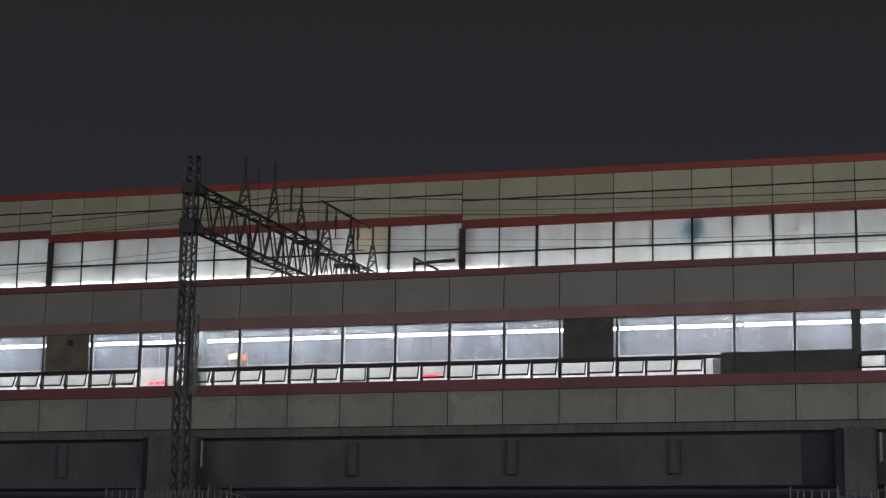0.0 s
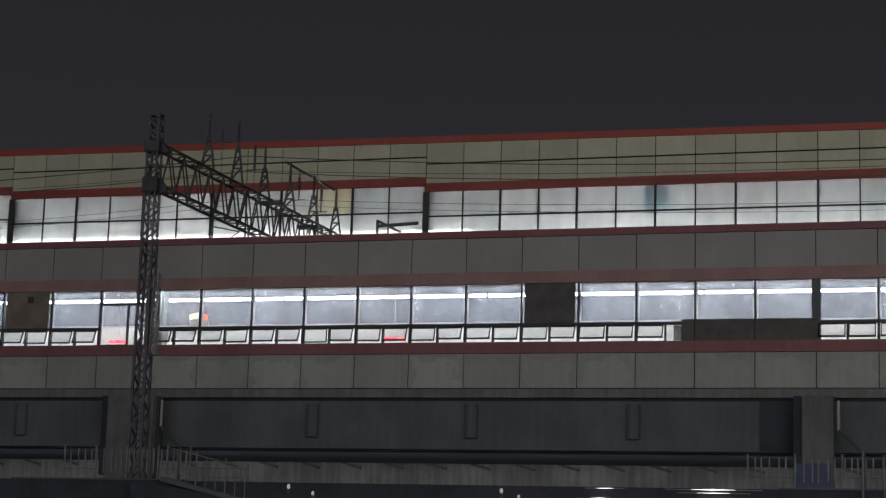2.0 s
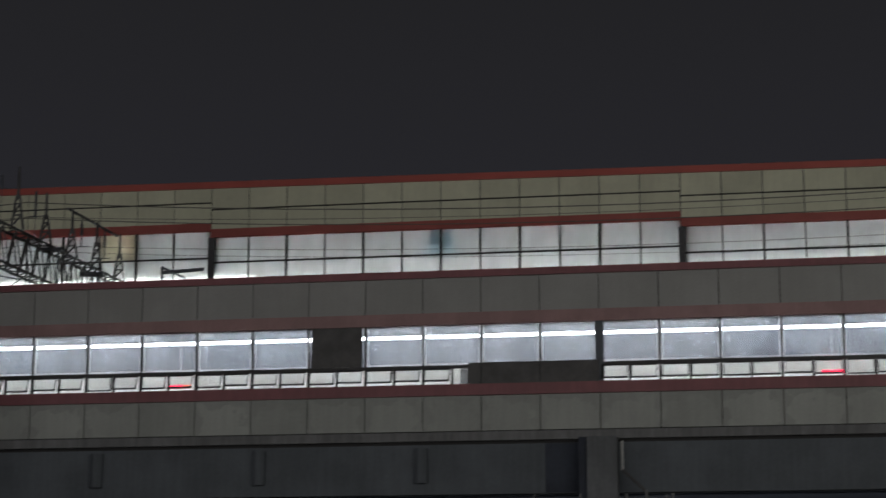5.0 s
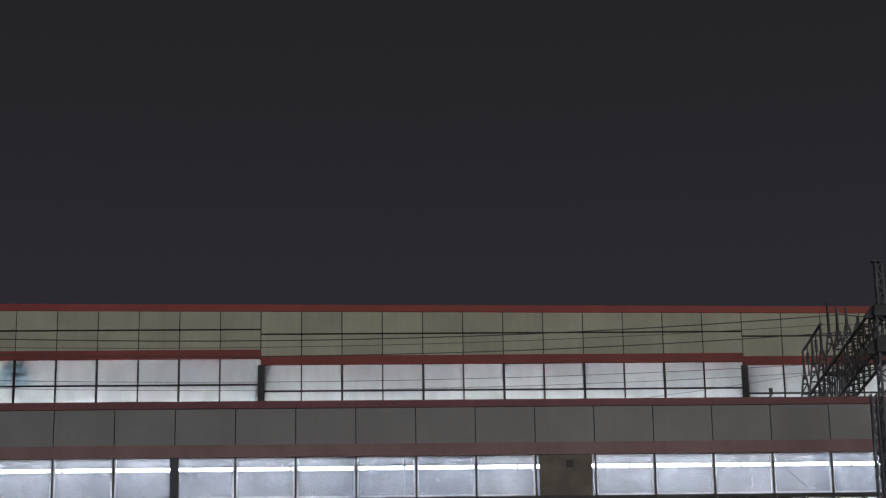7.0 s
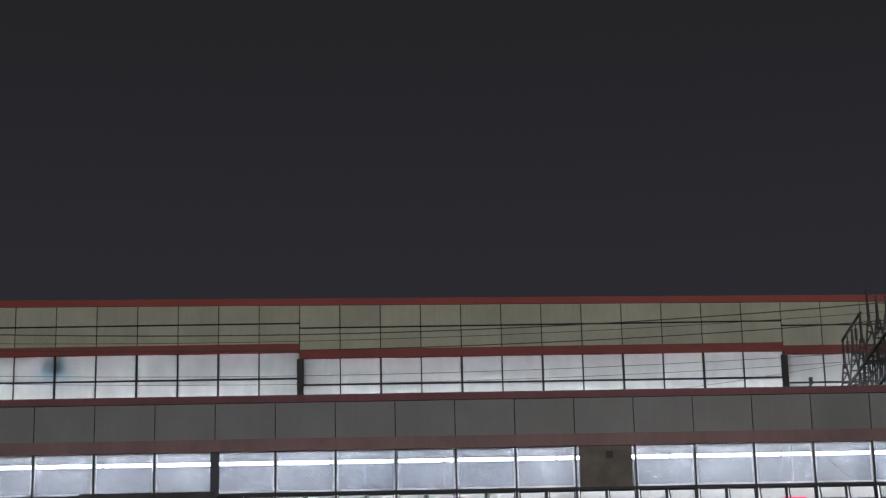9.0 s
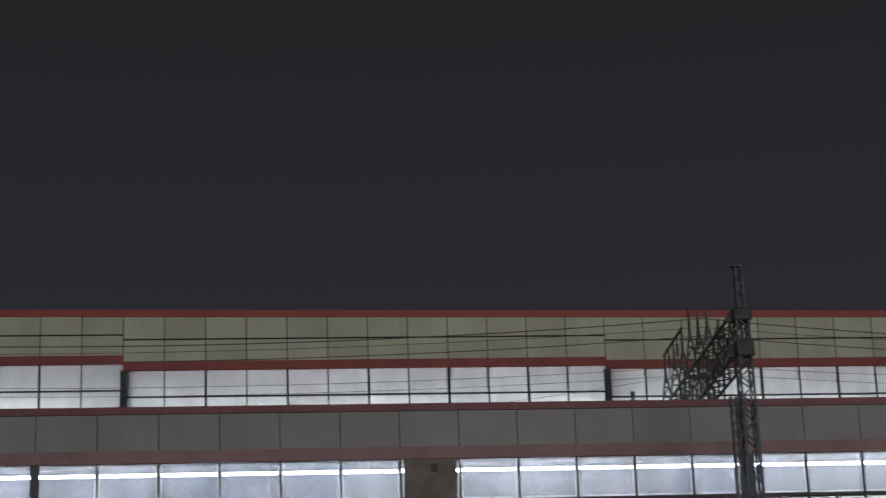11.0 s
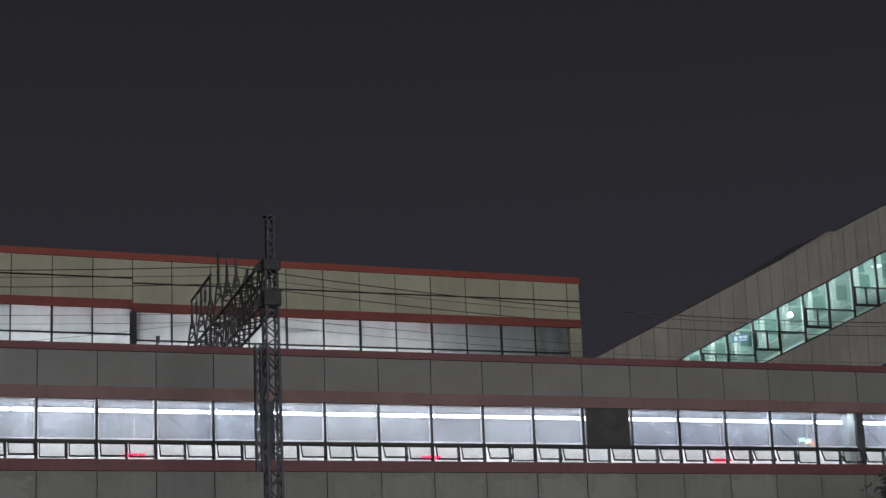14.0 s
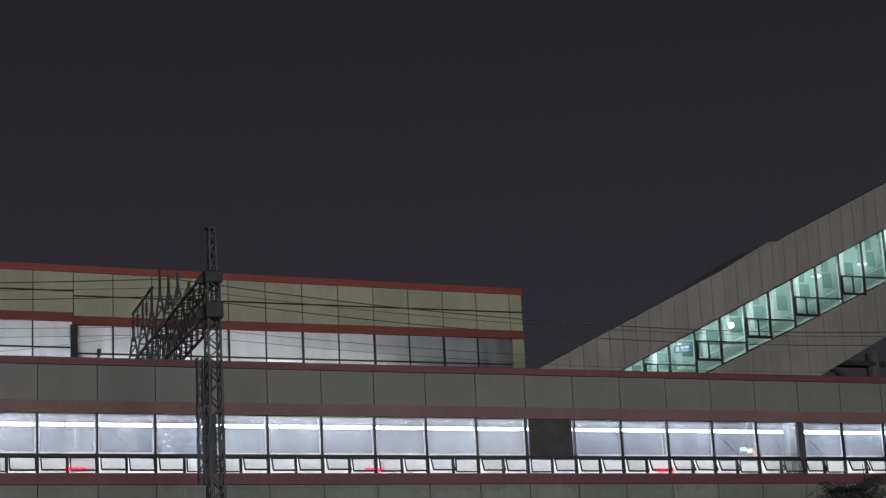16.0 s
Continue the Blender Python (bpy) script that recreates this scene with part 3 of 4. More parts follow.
bar(bm, (-3.52, 50.85, 3.3), (-3.52, 50.85, 5.3), 0.06, 6)
part("rail_post", bm, M_RAIL, ramp, "pale upright pole")
boxed("coping", M_GIRDER, bank, -28.75, -23.12, 50.94, 51.5, 4.262, 4.31)
boxed("coping", M_GIRDER, bank, -5.75, -2.73, 50.94, 51.5, 4.262, 4.31)


# Glowing tapered strips imitate gleams of reflected light along rails.
def strip_lamp(x, z, length, thick):
    e = thing("strip_lamp", "glowing strip added for a bright gleam on the retaining wall", "lamp", "wall lamps", at=(x, 50.9, z))
    bm = bmesh.new()
    for s in (-1, 1):
        bar(bm, (0, 0, 0), (s * length / 2, 0, 0), thick, 8, 0.008)
    part("tube", bm, M_HOT, e)
    bm = bmesh.new()
    bar(bm, (-length * 1.1, 0.07, 0), (length * 1.1, 0.07, 0), 0.03, 6)
    part("conduit", bm, M_RAIL, e)
    return e


strip_lamp(-7.48, 4.22, 1.2, 0.05)
strip_lamp(-7.48, 4.13, 0.9, 0.03)
strip_lamp(-7.48, 3.93, 1.0, 0.05)
strip_lamp(-10.61, 3.94, 0.6, 0.065)
boxed("blue_board", M_BLUE, None, -5.39, -4.39, 51.35, 51.38, 4.27, 4.98)
tagged(bpy.data.objects["blue_board"], "dull blue board behind the picket fence", "board")
strip_lamp(-10.47, 4.22, 0.5, 0.03)
# Glowing globes added for small white dots low on the wall.
for x, z, r in ((-19.75, 4.14, 0.05), (-19.0, 3.96, 0.045), (-13.4, 4.11, 0.05), (-12.9, 3.95, 0.04)):
    e = thing("marker_lamp", "small glowing globe standing for a white dot on the wall", "lamp", "marker lamps", at=(x, 50.93, z))
    bm = bmesh.new()
    bmesh.ops.create_uvsphere(bm, u_segments=10, v_segments=6, radius=r)
    for v in bm.verts:
        v.co.z *= 1.5
    part("globe", bm, M_DIM, e)
    boxed("base", M_BLIND_DARK, e, -0.05, 0.05, 0.0, 0.07, -0.2, -r)


# ---- overhead line portals ----
def lattice(bm, a, b, wa, wb, bay, rod=0.045, chord=0.08):
    """A square lattice post from a up to b."""
    a, b = Vector(a), Vector(b)
    n = max(2, round((b - a).length / bay))
    for sx, sy in ((-1, -1), (1, -1), (1, 1), (-1, 1)):
        bar(bm, a + Vector((sx * wa / 2, sy * wa / 2, 0)), b + Vector((sx * wb / 2, sy * wb / 2, 0)), chord)
    for k in range(n):
        lo, hi = a.lerp(b, k / n), a.lerp(b, (k + 1) / n)
        wl, wh = wa + (wb - wa) * k / n, wa + (wb - wa) * (k + 1) / n
        f = 1 if k % 2 else -1
        for s in (-1, 1):
            bar(bm, lo + Vector((-f * wl / 2, s * wl / 2, 0)), hi + Vector((f * wh / 2, s * wh / 2, 0)), rod)
            bar(bm, lo + Vector((s * wl / 2, -f * wl / 2, 0)), hi + Vector((s * wh / 2, f * wh / 2, 0)), rod)


def a_post(e, at, foot, height, spread=0.46):
    """A pole on two splayed, braced legs."""
    x, y = at
    bm = bmesh.new()
    knee = foot + (height - foot) * 0.50
    for s in (-1, 1):
        bar(bm, (x + s * spread / 2, y, foot), (x + s * 0.05, y, knee + 0.15), 0.06)
    for q, r in ((0.15, 0.5), (0.55, 0.85)):
        za, zb = foot + (knee - foot) * q, foot + (knee - foot) * r
        wa, wb = spread / 2 * (1 - q * 0.8), spread / 2 * (1 - r * 0.8)
        bar(bm, (x - wa, y, za), (x + wb, y, zb), 0.05)
        bar(bm, (x + wb, y, zb), (x - wb, y, zb), 0.05)
    bar(bm, (x, y, knee), (x, y, height), 0.12, 6, 0.085)
    part("line_post", bm, M_BEAM, e)


def portal(x0, y0, y1, skew, zt, zb, caps, width, wide, crest, label, top_z, posts, frame_posts, low_side):
    e = thing("overhead_line_portal", label, "portal mast", "overhead line portals", at=(x0, y0, 4.05))
    g = 4.05
    bm = bmesh.new()
    lattice(bm, (0, 0, 0), (0, 0, 11.6 - g), wide * 0.9, width * 0.95, 0.40, 0.042, 0.075)
    lattice(bm, (0, 0, 11.6 - g), (0, 0, caps[0][1] - g), width * 0.95, width * 0.9, 0.30, 0.036, 0.06)
    lattice(bm, (0.02, 0, caps[0][1] - g), (0.02, 0, top_z - g), width * crest, width * crest * 0.9, 0.22, 0.04, 0.055)
    mast = part("mast", bm, M_STEEL, e)
    for za, zc in caps:
        bm = bmesh.new()
        w = width / 2 + 0.075
        box(bm, -w, w, -w, w, za - g, zc - g)
        bmesh.ops.bevel(bm, geom=bm.edges[:], offset=0.03, segments=1, affect="EDGES")
        way = 1 if low_side > 0 else -1
        for q in range(4):
            a, b = w + 0.06 * q, w + 0.06 * (q + 1)
            box(bm, min(way * a, way * b), max(way * a, way * b), -0.05, 0.05, za - g, zc - g - 0.07 * (q + 1))
        part("clamp_plate", bm, M_CLAMP, mast, "dark bolted clamp plate")
    bm = bmesh.new()
    box(bm, -width * crest / 2 - 0.06, width * crest / 2 + 0.06, -0.12, 0.12, top_z - g, top_z + 0.05 - g)
    part("mast_cap", bm, M_STEEL, mast)
    bm = bmesh.new()
    lattice(bm, (low_side, 0.0, 8.2 - g), (low_side, 0.0, (10.75 if low_side > 0 else 11.9) - g), 0.17, 0.16, 0.30, 0.03, 0.04)
    part("cable_ladder", bm, M_RAIL if low_side > 0 else M_STEEL, mast, "grey cable ladder")
    # the box girder over the tracks
    bm = bmesh.new()
    length = y1 - y0
    n = round(length / 1.0)
    half = 0.28

    def at(s, f, z):
        return (skew * f * length + s * half + 0.02, f * length, z - g)

    for s in (-1, 1):
        for z in (zt, zb):
            bar(bm, at(s, 0, z), at(s, 1, z), 0.07)
    for k in range(n):
        f0, fm, f1 = k / n, (k + 0.5) / n, (k + 1) / n
        for s in (-1, 1):
            bar(bm, at(s, f0, zb), at(s, fm, zt), 0.042)
            bar(bm, at(s, fm, zt), at(s, f1, zb), 0.042)
        for z in (zt, zb):
            bar(bm, at(-1, f0, z), at(1, fm, z), 0.035)
            bar(bm, at(1, fm, z), at(-1, f1, z), 0.035)
    girder = part("box_girder", bm, M_BEAM, e)
    bm = bmesh.new()
    lattice(bm, (skew * length, length, 11.5 - g), (skew * length, length, zt - g), 0.45, 0.4, 0.45)
    part("far_mast", bm, M_STEEL, e)
    for y, h in posts:
        a_post(e, (skew * (y - y0) + (0.16 if skew < 0.05 else 0.0), y - y0), zt - g, h - g)
    for ya, yb, h in frame_posts:
        bm = bmesh.new()
        bar(bm, (skew * (ya - y0), ya - y0 - 0.1, h - g), (skew * (yb - y0), yb - y0 + 0.1, h - g), 0.11, 6)
        pipe = part("cross_pipe", bm, M_STEEL, e)
        for q in (0.27, 0.75):
            y = ya + (yb - ya) * q
            bm = bmesh.new()
            bar(bm, (skew * (y - y0), y - y0, h - g), (skew * (y - y0), y - y0, h - 1.15 - g), 0.05, 6)
            for j in range(5):
                z = h - 0.35 - j * 0.09 - g
                bar(bm, (skew * (y - y0), y - y0, z), (skew * (y - y0), y - y0, z + 0.045), 0.13, 8)
            bar(bm, (skew * (y - y0) - 0.25, y - y0, h - 1.15 - g), (skew * (y - y0) + 0.25, y - y0, h - 1.15 - g), 0.03)
            part("insulator", bm, M_STEEL, pipe)
    for y, za, zc in (((57.3, 16.5, 16.05), (60.1, 16.6, 15.7)) if skew < 0.05 else ((61.2, 15.9, 15.3), (59.4, 15.6, 15.1))):
        bm = bmesh.new()
        x = skew * (y - y0) + 0.15
        bar(bm, (x, y - y0, za - g), (x, y - y0, zc - g), 0.09, 6)
        bar(bm, (x - 0.3, y - y0, zc - g), (x + 0.3, y - y0, zc - g), 0.035, 6)
        bar(bm, (x, y - y0, zc - g), (x, y - y0, zt - g), 0.02, 5)
        part("rod_insulator", bm, M_STEEL, e)
    for y, dz in ((61.6, -0.1), (65.4, -0.28)):
        x = skew * (y - y0)
        bm = bmesh.new()
        box(bm, x - 0.25, x + 0.62, y - y0 - 0.2, y - y0 + 0.2, zt + dz - g, zt + dz + 0.10 - g)
        bar(bm, (x + 0.4, y - y0, zt + dz - g), (x + 0.4, y - y0, zt + dz - 0.75 - g), 0.07, 6)
        part("switch_box", bm, M_STEEL, girder)
    for y in (57.4, 60.4, 63.8, 66.8):
        x = skew * (y - y0)
        bm = bmesh.new()
        bar(bm, (x - 0.1, y - y0, zb - g), (x - 0.1, y - y0, zb - 1.3 - g), 0.07, 6)
        bar(bm, (x - 0.1, y - y0, zb - 1.2 - g), (x + 0.9, y - y0, zb - 0.6 - g), 0.045, 6)
        bar(bm, (x - 0.1, y - y0, zb - 0.4 - g), (x + 0.9, y - y0, zb - 0.6 - g), 0.045, 6)
        part("cantilever_arm", bm, M_STEEL, girder)
    return e


portal(-25.40, 52.6, 69.0, 0.018, 14.86, 13.55, ((14.60, 14.98), (13.31, 13.80)), 0.37, 0.47, 0.9,
       "grey lattice steel mast with a box girder over the tracks", 15.80,
       ((56.2, 16.75), (58.6, 17.1), (61.0, 16.75), (63.4, 16.70), (65.8, 16.72), (68.2, 16.75)), ((63.4, 68.2, 16.70),), 0.34)
portal(15.58, 52.6, 69.0, 0.098, 14.42, 13.18, ((14.16, 14.52), (13.08, 13.55)), 0.40, 0.48, 0.5,
       "grey lattice steel mast with a skewed box girder over the tracks", 15.84,
       ((56.4, 15.1), (58.4, 15.9), (60.2, 16.35), (62.0, 17.0), (63.8, 16.62), (65.9, 16.62), (68.2, 16.62)), ((63.8, 68.2, 16.60),), -0.42)


# ---- overhead wires ----
def wire(y, zl, za, zm, zc, zr, dia, label):
    """A line hung over the two portals and on to both sides: heights at mid span (zl, zm, zr) and at the portals (za, zc), given at 60 m from the viewer."""
    zl, za, zm, zc, zr = [1.6 + (z - 1.6) * y / 60.0 for z in (zl, za, zm, zc, zr)]
    xa, xc = -25.4 * y / 60.0, 16.4 * y / 60.0
    span = xc - xa
    e = thing("overhead_wire", label, "wire", "overhead wires", at=(xa, y, za))
    for x0, z0, zq, z1 in ((-span, za, zl, za), (0, za, zm, zc), (span, zc, zr, zc)):
        sag = 0.5 * (z0 + z1) - zq
        bm = bmesh.new()
        last = None
        for j in range(25):
            f = j / 24
            p = Vector((x0 + span * f, 0, z0 + (z1 - z0) * f - 4 * sag * f * (1 - f) - za))
            ring = [bm.verts.new(p + Vector((0, math.cos(q) * dia / 2, math.sin(q) * dia / 2))) for q in [k * 2 * math.pi / 5 for k in range(5)]]
            if last:
                for k in range(5):
                    bm.faces.new((last[k], last[(k + 1) % 5], ring[(k + 1) % 5], ring[k]))
            last = ring
        part("span", bm, M_WIRE, e)


WL = "dark overhead wire sagging between the portals"
wire(58.6, 15.40, 16.19, 15.28, 16.05, 14.93, 0.038, WL)
wire(61.0, 14.95, 15.62, 14.76, 15.45, 14.42, 0.034, WL)
wire(63.4, 15.10, 15.66, 15.05, 15.74, 14.78, 0.022, WL)
wire(65.8, 13.78, 14.67, 13.91, 14.42, 13.66, 0.019, WL)
e = thing("jumper_wire", "thin dark jumper wire rising to the portal", "wire", at=(9.8, 62.0, 13.64))
bm = bmesh.new()
for (xa, za), (xb, zb) in (((0, 0), (2.2, 0.27)), ((2.2, 0.27), (4.2, 0.56)), ((4.2, 0.56), (6.3, 0.86))):
    bar(bm, (xa, 0, za), (xb, 0, zb), 0.014, 5)
part("strand", bm, M_WIRE, e)
wire(60.6, 13.55, 14.47, 13.63, 14.14, 13.36, 0.016, WL)

# ---- pipe barrier and small signal on the deck ----
e = thing("pipe_barrier", "dark steel pipe barrier standing on the track deck", "barrier", at=(ux(-1.15), 69.4, 11.5))
bm = bmesh.new()
bar(bm, (0, 0, 0), (0, 0, 4.15), 0.12, 6)
part("post", bm, M_STEEL, e)
bm = bmesh.new()
bar(bm, (0, 0, 4.12), (1.0, 0, 3.62), 0.10, 6)
part("brace", bm, M_STEEL, e)
bm = bmesh.new()
bar(bm, (0.05, 0, 3.90), (1.70, 0, 3.98), 0.14, 6)
part("rail", bm, M_STEEL, e)
e = thing("track_signal", "small dark signal post on the track deck", "signal", at=(15.96, 69.0, 11.5))
bm = bmesh.new()
bar(bm, (0, 0, 0), (0, 0, 3.75), 0.06, 6)
part("post", bm, M_STEEL, e)
bm = bmesh.new()
box(bm, -0.05, 0.07, -0.08, 0.08, 3.60, 3.86)
bar(bm, (0.02, 0, 3.62), (-0.16, 0, 3.42), 0.05)
part("head", bm, M_BLIND_DARK, e)

# ---- plates behind the frosted glass ----
e = thing("hanging_sign", "pale blue hanging sign seen dimly behind frosted glass", "sign", at=(ux(6), YU + 0.10, 16.25))
for s in (-1, 1):
    bm = bmesh.new()
    vs = [bm.verts.new(p) for p in ((s * 0.07, 0, 0.45), (s * 0.40, 0, 0.45), (s * 0.62, 0, -0.32), (s * 0.07, 0, -0.32))]
    f = bm.faces.new(vs)
    r = bmesh.ops.extrude_face_region(bm, geom=[f])
    bmesh.ops.translate(bm, vec=(0, 0.05, 0), verts=[v for v in r["geom"] if isinstance(v, bmesh.types.BMVert)])
    part("plate", bm, G_TEAL, e)
    for z, w, t in ((0.40, 0.30, 0.03), (0.28, 0.34, 0.03), (0.10, 0.50, 0.05)):
        boxed("louvre", G_LOUVRE, e, min(s * 0.08, s * w), max(s * 0.08, s * w), -0.012, -0.002, z - t, z + t)
bm = bmesh.new()
bar(bm, (0, 0.02, 0.4), (0, 0.02, 1.6), 0.04)
part("hanger", bm, M_STEEL, e)

# ---- sway rods close behind the frosted glass ----
for u in range(-12, 33):
    if u in (-3, 5, 6):
        continue
    e = thing("sway_brace", "thin grey rods in a peak behind frosted glass", "brace", "hall sway braces", at=(ux(u + 0.5), YU + 0.16, 13.0))
    rr = random.Random(u + 40)
    h = 3.1 if u < 12 else 2.9
    q = rr.uniform(-0.2, 0.2)
    for s in (-1, 1):
        bm = bmesh.new()
        bar(bm, (q, 0, h + 0.35), (q + s * rr.uniform(0.42, 0.58), 0, h - 1.15), 0.030)
        part("rod", bm, M_STEEL, e)


# ---- departure displays in the corridor ----
def display(x, z, w, h, mats, label, step=0.0):
    e = thing("led_display", label, "display", "corridor displays", at=(x, 56.75, z))
    case = boxed("case", M_BRIGHT_WHITE, e, -w / 2 - 0.01, w / 2 + 0.01, 0.01, 0.10, -h / 2 - 0.01, h / 2 + 0.01)
    boxed("hanger", M_BRIGHT_WHITE, e, -0.01, 0.01, 0.05, 0.07, h / 2 + 0.03, 11.0 - z)
    n = len(mats)
    for k, m in enumerate(mats):
        a = -w / 2 + w * k / n
        if step:
            bm = bmesh.new()
            top = h / 2 - step * k
            bar_pts = [(a, top - h * 0.42), (a + w / n * 0.95, top - h * 0.30), (a + w / n * 0.95, top + h * 0.12), (a, top)]
            vs = [bm.verts.new((px, 0.0, pz)) for px, pz in bar_pts]
            bm.faces.new(vs)
            flat = bmesh.ops.extrude_face_region(bm, geom=bm.faces[:])
            bmesh.ops.translate(bm, vec=(0, 0.008, 0), verts=[v for v in flat["geom"] if isinstance(v, bmesh.types.BMVert)])
            bmesh.ops.recalc_face_normals(bm, faces=bm.faces)
            part("lit_bar", bm, m, case)
        else:
            boxed("lit_bar", m, case, a + 0.01, a + w / n - 0.01, 0.0, 0.01, -h / 2, h / 2)


for x in (-28.35, 1.71, 12.39, 22.15, 32.99):
    display(x, 9.17, 0.68, 0.11, (M_LED_RED, M_LED_RED, M_LED_RED), "narrow red text display hanging in the corridor")
display(-18.62, 9.18, 0.72, 0.10, (M_LED_RED, M_LED_RED, M_LED_ORANGE), "narrow red and orange text display hanging in the corridor")
display(-25.45, 9.84, 0.66, 0.46, (M_LED_YELLOW, M_LED_ORANGE), "yellow-green and orange lit display hanging in the corridor", 0.06)
display(36.50, 9.80, 0.75, 0.34, (M_LED_GREEN, M_LED_YELLOW, M_LED_ORANGE), "green, yellow and orange lit display hanging in the corridor", 0.06)


# ---- braces on the corridor's back wall ----
for i, way in ((3, 1), (4, -1), (5, 1), (-9, 1), (-7, 1), (7, 1), (9, -1), (15, 1), (18, -1), (27, 1), (28, -1), (29, 1)):
    e = thing("wall_brace", "thin grey diagonal brace on the corridor wall", "brace", "corridor braces", at=(lx(i + 0.5) * 1.06, 59.9, 9.3))
    bm = bmesh.new()
    bar(bm, (-0.42 * way, 0, 1.6), (0.42 * way, 0, 0.82), 0.03)
    part("rod", bm, M_STEEL, e)


# ---- covered escalator behind the parapet ----
EY = 64.0


def e_top(x):
    return 16.05 + 0.494 * (x - 35.99)


def w_top(x):
    return 14.60 + 0.483 * (x - 36.63)


def w_bot(x):
    return 14.26 + 0.448 * (x - 39.97)


def e_bot(x):
    return 14.38 + 0.50 * (x - 45.57)


EX0, EX1 = 31.5, 57.0
stair = thing("covered_escalator", "sloping glazed escalator hall clad in grey panels", "escalator hall", at=(EX0, EY, 11.5))


def epart(name, x0, x1, y0, y1, lo, hi, mat, label="", under=None):
    bm = bmesh.new()
    slant(bm, x0 - EX0, x1 - EX0, y0 - EY, y1 - EY, (lo(x0) - 11.5, lo(x1) - 11.5), hi(x0) - 11.5, hi(x1) - 11.5)
    return part(name, bm, mat, under or stair, label)


epart("roof", EX0, EX1, EY + 0.1, 68.0, lambda x: e_top(x) - 0.40, lambda x: e_top(x) - 0.14, M_ESC)
epart("upper_backing", EX0, EX1, EY + 0.06, EY + 0.2, w_top, lambda x: e_top(x) - 0.02, M_BLACK)
epart("lower_backing", EX0, EX1, EY + 0.06, EY + 0.2, e_bot, w_bot, M_BLACK)
epart("underside", EX0, EX1, EY + 0.2, 68.0, e_bot, lambda x: e_bot(x) + 0.2, M_ESC)
epart("back_wall", EX0, EX1, 67.8, 68.0, e_bot, lambda q: e_top(q) - 0.4, M_TEAL_WALL, "pale green inner wall")
epart("stair_floor", EX0, EX1, EY + 0.2, 67.8, lambda x: w_bot(x) - 0.5, lambda x: w_bot(x) - 0.35, M_TEAL_WALL)
epart("inner_ceiling", EX0, EX1, EY + 0.2, 67.8, lambda x: w_top(x) + 0.45, lambda x: w_top(x) + 0.5, M_TEAL_CEIL)
epart("roof_rim", 40.5, 43.1, EY + 0.2, 67.0, lambda x: e_top(x) - 0.05, lambda x: e_top(x) + (x - 40.5) * 0.055, M_ESC)
epart("roof_rim", 43.1, 43.5, EY + 0.2, 67.0, lambda x: e_top(x) - 0.05, lambda x: e_top(x) + 0.143 - (x - 43.1) * 0.33, M_ESC)
epart("head_trim", EX0, EX1, EY - 0.03, EY + 0.06, lambda x: w_top(x) - 0.05, w_top, M_DARK_FRAME)
epart("sill_trim", EX0, EX1, EY - 0.03, EY + 0.06, w_bot, lambda x: w_bot(x) + 0.05, M_DARK_FRAME)
x = EX0
while x < EX1 - 0.3:
    epart("cladding_panel", x + 0.008, x + 0.60, EY, EY + 0.06, lambda q: w_top(q) + 0.004, e_top, M_ESC)
    x += 0.61
x = EX0 + 2
while x < EX1 - 0.3:
    epart("cladding_panel", x + 0.008, x + 0.90, EY, EY + 0.06, e_bot, lambda q: w_bot(q) - 0.004, M_ESC)
    x += 0.91
EM = 1.225
